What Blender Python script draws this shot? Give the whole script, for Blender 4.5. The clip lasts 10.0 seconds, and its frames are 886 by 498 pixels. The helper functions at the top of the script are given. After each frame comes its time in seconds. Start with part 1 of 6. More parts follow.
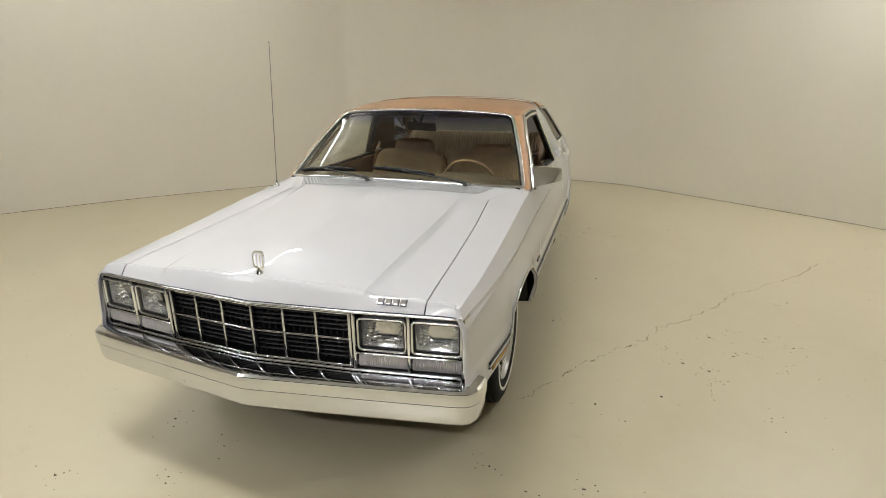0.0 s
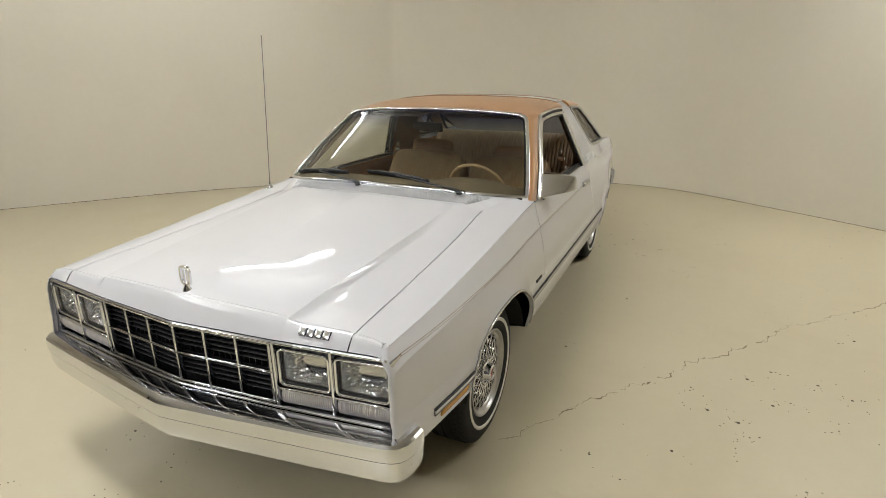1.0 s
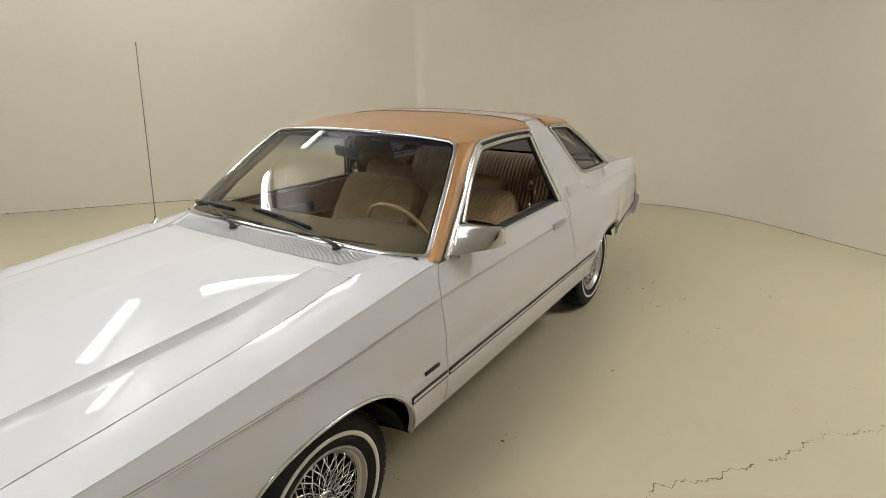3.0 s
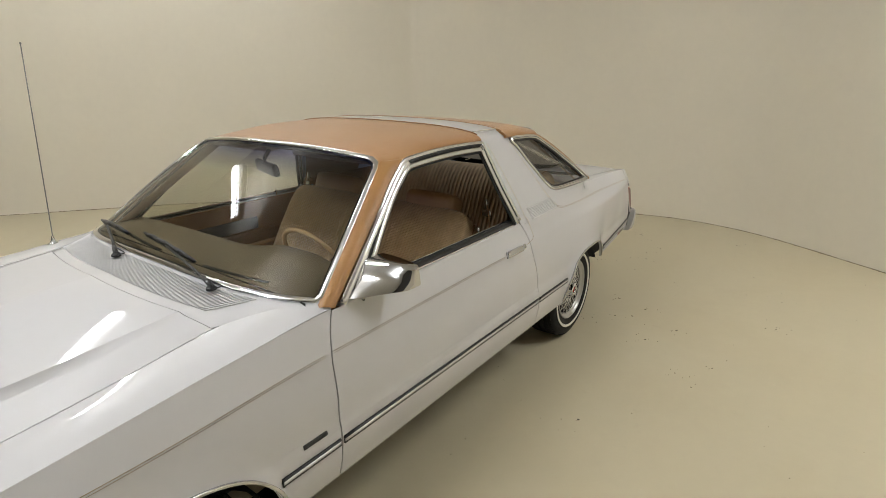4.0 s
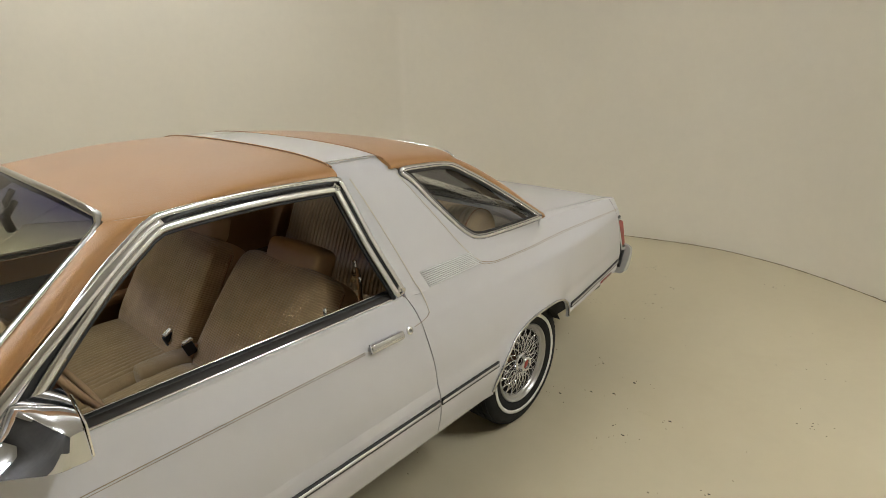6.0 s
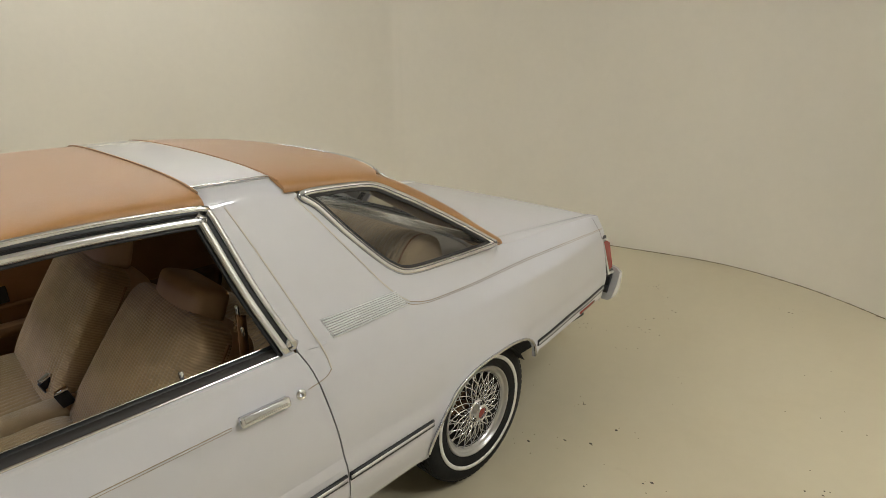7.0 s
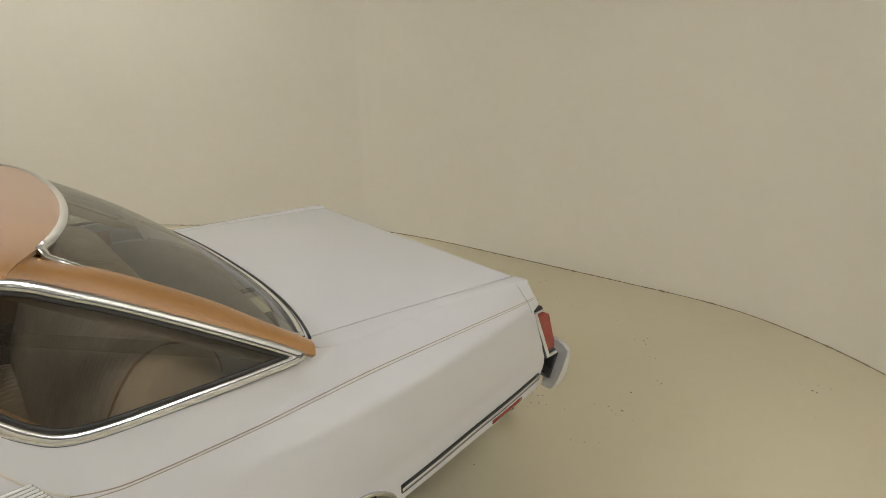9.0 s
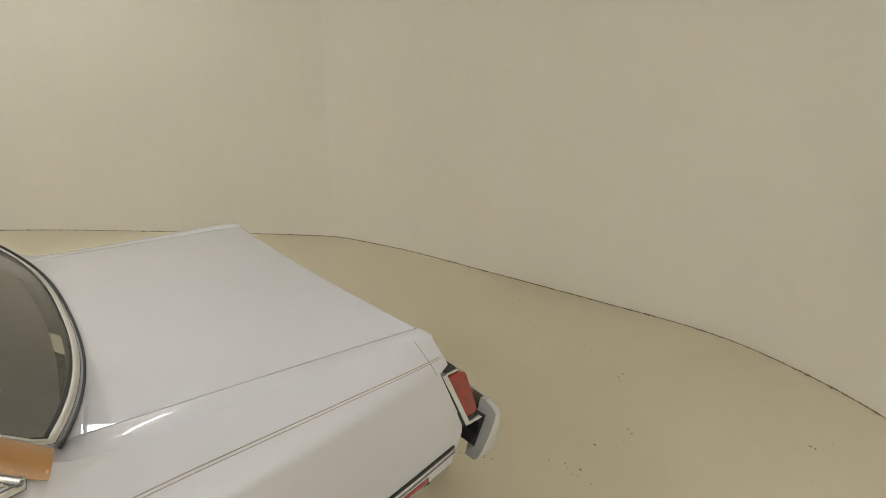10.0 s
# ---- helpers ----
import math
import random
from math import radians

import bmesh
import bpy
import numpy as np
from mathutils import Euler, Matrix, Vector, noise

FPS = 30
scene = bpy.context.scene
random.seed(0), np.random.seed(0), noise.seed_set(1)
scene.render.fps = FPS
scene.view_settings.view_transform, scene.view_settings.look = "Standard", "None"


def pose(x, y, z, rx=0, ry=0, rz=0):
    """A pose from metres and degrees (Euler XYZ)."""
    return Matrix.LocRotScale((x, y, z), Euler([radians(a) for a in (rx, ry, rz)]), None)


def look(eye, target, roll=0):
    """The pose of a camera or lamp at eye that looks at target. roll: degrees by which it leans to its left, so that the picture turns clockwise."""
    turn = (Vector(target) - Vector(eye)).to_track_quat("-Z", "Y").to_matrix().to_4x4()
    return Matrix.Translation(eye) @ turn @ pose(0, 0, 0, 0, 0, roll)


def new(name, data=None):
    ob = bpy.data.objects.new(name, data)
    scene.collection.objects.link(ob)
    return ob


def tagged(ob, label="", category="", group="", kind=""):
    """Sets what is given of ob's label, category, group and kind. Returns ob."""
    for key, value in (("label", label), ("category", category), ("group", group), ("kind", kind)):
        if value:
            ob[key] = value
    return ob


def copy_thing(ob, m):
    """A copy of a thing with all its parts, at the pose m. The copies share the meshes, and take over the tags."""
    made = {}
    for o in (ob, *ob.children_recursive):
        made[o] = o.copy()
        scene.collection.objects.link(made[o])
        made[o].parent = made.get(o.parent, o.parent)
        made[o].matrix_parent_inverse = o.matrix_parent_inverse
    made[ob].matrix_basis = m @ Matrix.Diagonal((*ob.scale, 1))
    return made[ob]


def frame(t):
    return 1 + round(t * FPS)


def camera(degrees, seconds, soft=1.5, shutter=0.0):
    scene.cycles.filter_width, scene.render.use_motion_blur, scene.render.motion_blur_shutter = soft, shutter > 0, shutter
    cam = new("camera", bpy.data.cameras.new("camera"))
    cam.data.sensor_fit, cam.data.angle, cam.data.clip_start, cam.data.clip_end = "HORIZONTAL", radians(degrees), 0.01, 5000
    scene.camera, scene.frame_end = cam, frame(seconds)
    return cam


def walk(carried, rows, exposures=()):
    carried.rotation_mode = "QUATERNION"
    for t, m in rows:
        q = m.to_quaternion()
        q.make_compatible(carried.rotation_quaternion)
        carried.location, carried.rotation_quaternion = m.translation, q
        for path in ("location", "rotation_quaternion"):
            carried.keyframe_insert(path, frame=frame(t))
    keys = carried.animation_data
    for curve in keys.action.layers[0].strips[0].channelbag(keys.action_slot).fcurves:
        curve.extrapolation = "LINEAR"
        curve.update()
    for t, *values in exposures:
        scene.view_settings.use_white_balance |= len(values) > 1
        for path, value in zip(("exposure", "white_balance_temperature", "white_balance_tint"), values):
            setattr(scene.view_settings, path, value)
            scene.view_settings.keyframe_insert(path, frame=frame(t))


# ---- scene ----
cam = camera(79.0, 10.0, soft=0.5)
PATH = [
    (0, (1.222, -2.396, 1.574), (0.651, -0.582, 0.957), -0.3),
    (0.5, (1.376, -2.211, 1.567), (0.666, -0.449, 0.943), -0.2),
    (1, (1.504, -1.958, 1.567), (0.694, -0.24, 0.94), -0.4),
    (1.5, (1.666, -1.739, 1.576), (0.767, -0.063, 0.958), -0.3),
    (2, (1.752, -1.506, 1.587), (0.784, 0.13, 0.965), -0.3),
    (2.5, (1.811, -1.219, 1.607), (0.798, 0.388, 0.981), -0.4),
    (4, (1.992, -0.372, 1.64), (0.861, 1.153, 1.013), -0.3),
    (4.5, (2.027, -0.094, 1.643), (0.861, 1.403, 1.012), -0.2),
    (5, (2.021, 0.176, 1.634), (0.817, 1.645, 1.005), -0.3),
    (5.5, (1.989, 0.464, 1.635), (0.758, 1.91, 1.008), -0.5),
    (7, (1.966, 1.228, 1.644), (0.646, 2.591, 1.013), -0.7),
    (7.5, (1.932, 1.486, 1.64), (0.593, 2.827, 1.0), -0.4),
    (8, (1.884, 1.749, 1.64), (0.53, 3.069, 0.99), 0.0),
    (8.5, (1.834, 2.003, 1.673), (0.459, 3.29, 1.0), 0.5),
    (9, (1.784, 2.255, 1.67), (0.399, 3.535, 1.005), 0.1),
    (9.5, (1.769, 2.541, 1.674), (0.366, 3.799, 1.005), -0.0),
    (10, (1.719, 2.81, 1.669), (0.304, 4.05, 0.991), 0.1),
]
walk(cam, [(t, look(eye, target, roll)) for t, eye, target, roll in PATH])

# ---- light of the room: fluorescent fixtures under the ceiling, all out of view ----
world = bpy.data.worlds.new("world")
scene.world = world
world.use_nodes = True
world.node_tree.nodes["Background"].inputs["Color"].default_value = (0.9, 0.95, 1.0, 1)
world.node_tree.nodes["Background"].inputs["Strength"].default_value = 0.05
scene.view_settings.exposure = 0.06
LAMP_Z = 4.25
LAMP_COLOR = (0.935, 0.967, 1.0)
# middle x, y, turn, power and length: four lamps set from reflections in the car, the last two added as fill from the
# front
LAMPS = [(-3.50, 3.08, 56.0, 14, 2.0), (-4.35, 1.22, 130.0, 12, 1.4), (-0.65, -0.87, -20.0, 52, 2.2), (3.70, 3.15, -12.0, 56, 2.0),
         (-3.4, -3.0, 110.0, 32, 2.0), (0.3, -5.6, 0.0, 100, 2.0)]
DOWN, UP = 1.22, 1.6


def lamp_at(x, y, turn, power, length, up=False):
    """The light of one fixture: an area light for its tubes shines down; one added above the housing brightens the
    ceiling.
    """
    data = bpy.data.lights.new("tube_light", "AREA")
    data.shape, data.size, data.size_y = "RECTANGLE", length, 0.12
    data.energy, data.color = power * (UP if up else DOWN), LAMP_COLOR
    ob = new("tube_light", data)
    ob.matrix_world = pose(x, y, LAMP_Z + (0.16 if up else -0.075), 180 if up else 0, 0, turn)
    return ob


for row in LAMPS:
    lamp_at(*row)
    lamp_at(*row, up=True)


# ---- materials ----
def mat(name, col, rough=0.5, metal=0.0, var=0.06, scale=3.0, fine=60.0, bump=0.0, bscale=300.0, coat=0.0,
        alpha=1.0, spec=0.5, emit=0.0, rvar=0.0, trans=0.0, ior=1.45, random=0.0, sheen=0.0):
    m = bpy.data.materials.new(name)
    m.use_nodes = True
    nt = m.node_tree
    N, L = nt.nodes, nt.links
    b = N["Principled BSDF"]
    b.inputs["Roughness"].default_value = rough
    b.inputs["Metallic"].default_value = metal
    b.inputs["Specular IOR Level"].default_value = spec
    b.inputs["Coat Weight"].default_value = coat
    b.inputs["Coat Roughness"].default_value = 0.015
    b.inputs["Transmission Weight"].default_value = trans
    b.inputs["IOR"].default_value = ior
    b.inputs["Sheen Weight"].default_value = sheen
    tc = N.new("ShaderNodeTexCoord")
    n1 = N.new("ShaderNodeTexNoise")
    n1.inputs["Scale"].default_value = scale
    n1.inputs["Detail"].default_value = 5
    L.new(tc.outputs["Object"], n1.inputs["Vector"])
    n2 = N.new("ShaderNodeTexNoise")
    n2.inputs["Scale"].default_value = fine
    n2.inputs["Detail"].default_value = 3
    L.new(tc.outputs["Object"], n2.inputs["Vector"])
    mixf = N.new("ShaderNodeMath")
    mixf.operation = "MULTIPLY_ADD"
    L.new(n2.outputs["Fac"], mixf.inputs[0])
    mixf.inputs[1].default_value = 0.45
    L.new(n1.outputs["Fac"], mixf.inputs[2])
    ramp = N.new("ShaderNodeMapRange")
    ramp.inputs["From Min"].default_value = 0.45
    ramp.inputs["From Max"].default_value = 1.0
    L.new(mixf.outputs[0], ramp.inputs["Value"])
    mix = N.new("ShaderNodeMix")
    mix.data_type = "RGBA"
    mix.inputs["A"].default_value = (*[min(1, c * (1 - var)) for c in col], 1)
    mix.inputs["B"].default_value = (*[min(1, c * (1 + var)) for c in col], 1)
    L.new(ramp.outputs[0], mix.inputs["Factor"])
    out = mix.outputs["Result"]
    if random:
        oi = N.new("ShaderNodeObjectInfo")
        hsv = N.new("ShaderNodeHueSaturation")
        rr = N.new("ShaderNodeMapRange")
        rr.inputs["To Min"].default_value, rr.inputs["To Max"].default_value = 1 - random, 1 + random
        L.new(oi.outputs["Random"], rr.inputs["Value"])
        L.new(rr.outputs[0], hsv.inputs["Value"])
        L.new(out, hsv.inputs["Color"])
        out = hsv.outputs["Color"]
    L.new(out, b.inputs["Base Color"])
    if rvar:
        r2 = N.new("ShaderNodeMapRange")
        r2.inputs["To Min"].default_value, r2.inputs["To Max"].default_value = max(0.02, rough - rvar), rough + rvar
        L.new(n1.outputs["Fac"], r2.inputs["Value"])
        L.new(r2.outputs[0], b.inputs["Roughness"])
    if bump:
        n3 = N.new("ShaderNodeTexNoise")
        n3.inputs["Scale"].default_value = bscale
        n3.inputs["Detail"].default_value = 4
        L.new(tc.outputs["Object"], n3.inputs["Vector"])
        bp = N.new("ShaderNodeBump")
        bp.inputs["Strength"].default_value = bump
        bp.inputs["Distance"].default_value = 0.004
        L.new(n3.outputs["Fac"], bp.inputs["Height"])
        L.new(bp.outputs["Normal"], b.inputs["Normal"])
    if emit:
        b.inputs["Emission Color"].default_value = (*LAMP_COLOR, 1)
        b.inputs["Emission Strength"].default_value = emit
    return m


def glass_mat(name, tint, ior=1.5, relief=0.0, fade=None):
    """Thin sheet of tinted glass: what passes is tinted, the rest is a clear reflection. fade: the tint below, and the heights between which it changes."""
    m = bpy.data.materials.new(name)
    m.use_nodes = True
    N, L = m.node_tree.nodes, m.node_tree.links
    N.remove(N["Principled BSDF"])
    out = N["Material Output"]
    tr = N.new("ShaderNodeBsdfTransparent")
    tr.inputs["Color"].default_value = (*tint, 1)
    gl = N.new("ShaderNodeBsdfGlossy")
    gl.inputs["Roughness"].default_value = 0.01
    if fade:
        tc, sp, mr, mc = [N.new(k) for k in ("ShaderNodeTexCoord", "ShaderNodeSeparateXYZ", "ShaderNodeMapRange", "ShaderNodeMix")]
        mc.data_type = "RGBA"
        mc.inputs["A"].default_value, mc.inputs["B"].default_value = (*fade[0], 1), (*tint, 1)
        mr.inputs["From Min"].default_value, mr.inputs["From Max"].default_value = fade[1:]
        L.new(tc.outputs["Object"], sp.inputs[0])
        L.new(sp.outputs["Z"], mr.inputs["Value"])
        L.new(mr.outputs[0], mc.inputs["Factor"])
        L.new(mc.outputs["Result"], tr.inputs["Color"])
    fr = N.new("ShaderNodeFresnel")
    fr.inputs["IOR"].default_value = ior
    mx = N.new("ShaderNodeMixShader")
    if relief:
        tc, mp, nz, bp = [N.new(k) for k in ("ShaderNodeTexCoord", "ShaderNodeMapping", "ShaderNodeTexNoise", "ShaderNodeBump")]
        mp.inputs["Scale"].default_value = (30, 8, 14)
        nz.inputs["Detail"].default_value = 2
        bp.inputs["Strength"].default_value, bp.inputs["Distance"].default_value = relief, 0.006
        L.new(tc.outputs["Object"], mp.inputs["Vector"])
        L.new(mp.outputs[0], nz.inputs["Vector"])
        L.new(nz.outputs["Fac"], bp.inputs["Height"])
        L.new(bp.outputs["Normal"], gl.inputs["Normal"])
        L.new(bp.outputs["Normal"], fr.inputs["Normal"])
    L.new(fr.outputs[0], mx.inputs[0])
    L.new(tr.outputs[0], mx.inputs[1])
    L.new(gl.outputs[0], mx.inputs[2])
    L.new(mx.outputs[0], out.inputs["Surface"])
    return m


M_PAINT = mat("white_car_paint", (0.58, 0.574, 0.586), 0.5, var=0.015, scale=1.5, fine=30, coat=1.0, spec=0.25)
M_CHROME = mat("chrome", (0.735, 0.745, 0.78), 0.03, 1.0, var=0.03, scale=6, rvar=0.02)
M_BRUSHED = mat("bright_trim", (0.64, 0.65, 0.68), 0.13, 1.0, var=0.04, scale=8)
M_VINYL = mat("tan_vinyl", (0.348, 0.164, 0.041), 0.42, var=0.08, scale=5, fine=160, bump=0.28, bscale=420, spec=0.8, sheen=0.24)
M_BLACK = mat("black_rubber", (0.016, 0.016, 0.017), 0.45, var=0.2, scale=30)
M_GRILLE = mat("black_plastic", (0.010, 0.010, 0.011), 0.30, var=0.2, scale=40)
M_SLAT = mat("grey_black_grille_slat", (0.030, 0.030, 0.033), 0.38, var=0.2, scale=40)
M_DARK = mat("dark_underbody", (0.014, 0.013, 0.012), 0.85, var=0.3, scale=9, bump=0.3)
M_TYRE = mat("tyre_rubber", (0.013, 0.013, 0.0125), 0.7, var=0.25, scale=20, bump=0.2, bscale=120, spec=0.3)
M_WHITEWALL = mat("whitewall_rubber", (0.72, 0.70, 0.65), 0.5, var=0.05, scale=14)
M_RIM = mat("silver_rim_paint", (0.48, 0.47, 0.45), 0.30, 0.6, var=0.06, scale=18)
M_STRIPE = mat("tan_stripe", (0.30, 0.235, 0.155), 0.4, var=0.1, scale=20)
M_TANLINE = mat("pale_tan_stripe", (0.545, 0.505, 0.43), 0.4, var=0.08, scale=20)
M_CLOTH = mat("beige_velour", (0.34, 0.24, 0.13), 0.95, var=0.14, scale=14, fine=420, bump=0.5, bscale=700, spec=0.15, sheen=0.3)


def cord(name, col, lean):
    """Seat cloth with a fine cross rib running over the channels; lean: the slope of the seat back in degrees."""
    m = mat(name, col, 0.95, var=0.14, scale=14, fine=420, spec=0.15, sheen=0.3)
    N, L = m.node_tree.nodes, m.node_tree.links
    b = N["Principled BSDF"]
    src = b.inputs["Base Color"].links[0].from_socket
    tc, mp, wv, mx, bp = [N.new(k) for k in ("ShaderNodeTexCoord", "ShaderNodeMapping", "ShaderNodeTexWave", "ShaderNodeMix", "ShaderNodeBump")]
    mp.inputs["Rotation"].default_value = (radians(lean), 0, 0)
    wv.wave_type, wv.bands_direction = "BANDS", "Z"
    wv.inputs["Scale"].default_value = 38.0
    wv.inputs["Distortion"].default_value, wv.inputs["Detail"].default_value, wv.inputs["Detail Scale"].default_value = 1.2, 2.0, 3.0
    mx.data_type, mx.blend_type = "RGBA", "MULTIPLY"
    mx.inputs["Factor"].default_value = 0.16
    bp.inputs["Strength"].default_value, bp.inputs["Distance"].default_value = 0.6, 0.002
    L.new(tc.outputs["Object"], mp.inputs["Vector"])
    L.new(mp.outputs[0], wv.inputs["Vector"])
    L.new(src, mx.inputs["A"])
    L.new(wv.outputs["Color"], mx.inputs["B"])
    L.new(mx.outputs["Result"], b.inputs["Base Color"])
    L.new(wv.outputs["Fac"], bp.inputs["Height"])
    L.new(bp.outputs["Normal"], b.inputs["Normal"])
    return m


M_CORD = cord("beige_cord_cloth", (0.48, 0.335, 0.185), 33)
M_BENCH = mat("beige_bench_velour", (0.55, 0.42, 0.265), 0.95, var=0.14, scale=14, fine=420, bump=0.5, bscale=700, spec=0.15, sheen=0.3)
M_HEADREST = mat("beige_headrest_vinyl", (0.50, 0.335, 0.19), 0.55, var=0.08, scale=9, fine=200, bump=0.25, bscale=350, spec=0.3)
M_TANTRIM = mat("tan_vinyl_trim", (0.31, 0.165, 0.075), 0.5, var=0.1, scale=9, fine=200, bump=0.3, bscale=350, spec=0.35)
M_DASH = mat("brown_dashboard", (0.215, 0.165, 0.11), 0.65, var=0.12, scale=8, bump=0.3, bscale=300, spec=0.3)
M_SHELF = mat("grey_tan_shelf", (0.34, 0.30, 0.245), 0.9, var=0.1, scale=20, bump=0.4)
M_HEADLINER = mat("headliner", (0.42, 0.30, 0.185), 0.9, var=0.06)
M_CARPET = mat("brown_carpet", (0.10, 0.05, 0.022), 1.0, var=0.3, scale=30, fine=300, bump=0.8, bscale=500)
M_AMBER = mat("amber_lens", (0.50, 0.25, 0.055), 0.22, var=0.08, scale=30, coat=0.6)
M_RED = mat("red_lens", (0.27, 0.036, 0.028), 0.2, var=0.1, scale=30, coat=0.7)
M_CLEARLENS = mat("ribbed_clear_lens", (0.55, 0.53, 0.55), 0.14, 0.45, var=0.1, scale=40, coat=0.6)
M_HEADLENS = glass_mat("headlamp_glass", (0.90, 0.90, 0.88), 1.28, 0.2)
M_SCREEN = glass_mat("tinted_windscreen", (0.84, 0.86, 0.80), 1.5)
M_SHADEBAND = glass_mat("blue_shade_band", (0.19, 0.21, 0.50), fade=((0.82, 0.87, 0.80), 1.245, 1.325))
M_SIDEGLASS = glass_mat("tinted_side_glass", (0.76, 0.745, 0.69), 1.6)
M_REARGLASS = glass_mat("tinted_rear_glass", (0.60, 0.605, 0.56), 2.1)
M_WHITESTRIP = mat("bright_side_strip", (0.74, 0.735, 0.72), 0.25, 0.5, var=0.03)
M_MIRROR = mat("mirror_glass", (0.9, 0.9, 0.9), 0.01, 1.0, var=0.0)
M_SILVERBACK = mat("headlamp_reflector", (0.88, 0.87, 0.87), 0.13, 0.85, var=0.2, scale=25, bump=0.9, bscale=45)
M_VENT = mat("grey_vent_paint", (0.74, 0.735, 0.73), 0.35, 0.0, var=0.04)
M_VENTBACK = mat("grey_vent_shadow", (0.40, 0.395, 0.39), 0.5, var=0.06)
M_MAST = mat("dull_grey_metal", (0.16, 0.155, 0.15), 0.4, 0.6)
M_SLOT = mat("cowl_slot_shade", (0.15, 0.148, 0.145), 0.6, var=0.2)
M_COWLRIB = mat("grey_intake_paint", (0.56, 0.555, 0.56), 0.4, var=0.05)
M_WIPER = mat("grey_black_wiper_metal", (0.045, 0.044, 0.043), 0.4, 0.3, var=0.3, scale=40)
M_COWL = mat("dark_felt", (0.03, 0.026, 0.022), 0.6, var=0.2)


def room_paint(name, col, rough, marks, mscale, relief=0.12):
    """Painted plaster or concrete: slow clouds, grain, scuffs and a fine orange-peel relief."""
    m = mat(name, col, rough, var=0.03, scale=0.7, fine=14, bump=relief, bscale=55, rvar=0.06)
    N, L = m.node_tree.nodes, m.node_tree.links
    b = N["Principled BSDF"]
    src = b.inputs["Base Color"].links[0].from_socket
    tc = N.new("ShaderNodeTexCoord")
    v = N.new("ShaderNodeTexNoise")
    v.inputs["Scale"].default_value = mscale
    v.inputs["Detail"].default_value = 9
    v.inputs["Roughness"].default_value = 0.72
    L.new(tc.outputs["Object"], v.inputs["Vector"])
    r = N.new("ShaderNodeValToRGB")
    r.color_ramp.elements[0].position, r.color_ramp.elements[1].position = 0.62, 0.78
    L.new(v.outputs["Fac"], r.inputs["Fac"])
    mul = N.new("ShaderNodeMath")
    mul.operation = "MULTIPLY"
    mul.inputs[1].default_value = marks
    L.new(r.outputs["Color"], mul.inputs[0])
    mx = N.new("ShaderNodeMix")
    mx.data_type = "RGBA"
    L.new(mul.outputs[0], mx.inputs["Factor"])
    L.new(src, mx.inputs["A"])
    mx.inputs["B"].default_value = (col[0] * 0.62, col[1] * 0.60, col[2] * 0.58, 1)
    # broad worn patches, slightly browner
    v2 = N.new("ShaderNodeTexNoise")
    v2.inputs["Scale"].default_value = mscale * 0.42
    v2.inputs["Detail"].default_value = 7
    v2.inputs["Roughness"].default_value = 0.62
    v2.inputs["Distortion"].default_value = 0.8
    L.new(tc.outputs["Object"], v2.inputs["Vector"])
    r2 = N.new("ShaderNodeMapRange")
    r2.inputs["From Min"].default_value, r2.inputs["From Max"].default_value = 0.50, 0.72
    r2.inputs["To Max"].default_value = marks * 0.55
    L.new(v2.outputs["Fac"], r2.inputs["Value"])
    mx2 = N.new("ShaderNodeMix")
    mx2.data_type = "RGBA"
    L.new(r2.outputs[0], mx2.inputs["Factor"])
    L.new(mx.outputs["Result"], mx2.inputs["A"])
    mx2.inputs["B"].default_value = (col[0] * 0.80, col[1] * 0.74, col[2] * 0.66, 1)
    L.new(mx2.outputs["Result"], b.inputs["Base Color"])
    return m


M_WALL = room_paint("cream_wall_paint", (0.72, 0.667, 0.553), 0.6, 0.10, 1.1, 0.05)
M_FLOOR = room_paint("cream_floor_paint", (0.53, 0.47, 0.328), 0.36, 0.42, 2.3)
# guessed tone of the wall out of view, dark for the chrome to reflect
M_FRONTWALL = mat("dark_unseen_wall", (0.075, 0.072, 0.07), 0.7, var=0.15, scale=2.0)
M_CEIL = mat("grey_ceiling_paint", (0.52, 0.50, 0.46), 0.8, var=0.05)
M_CRACK = mat("crack_dirt", (0.19, 0.15, 0.095), 0.95, var=0.3, scale=40)
M_CHIP = mat("dark_chip", (0.07, 0.055, 0.040), 0.9, var=0.5, scale=25)
M_TUBE = mat("lit_tube", (1, 1, 1), 0.4, emit=9.0)
M_FIXTURE = mat("white_fixture", (0.8, 0.8, 0.78), 0.4)


# ---- mesh helpers ----
def spl(*pts):
    """A smooth curve through (x, y) pairs, flat beyond its ends."""
    xs, ys = [p[0] for p in pts], [p[1] for p in pts]
    n = len(xs)
    d = [(ys[i + 1] - ys[i]) / (xs[i + 1] - xs[i]) for i in range(n - 1)]
    t = [d[0]] + [0 if d[i - 1] * d[i] <= 0 else 2 * d[i - 1] * d[i] / (d[i - 1] + d[i]) for i in range(1, n - 1)] + [d[-1]]

    def f(x):
        if x <= xs[0]:
            return ys[0]
        if x >= xs[-1]:
            return ys[-1]
        i = 0
        while x > xs[i + 1]:
            i += 1
        h = xs[i + 1] - xs[i]
        s = (x - xs[i]) / h
        return (ys[i] * (1 + 2 * s) * (1 - s) ** 2 + h * t[i] * s * (1 - s) ** 2 + ys[i + 1] * s * s * (3 - 2 * s) + h * t[i + 1] * s * s * (s - 1))

    return f


def steps(a, b, n):
    return [a + (b - a) * i / n for i in range(n + 1)]


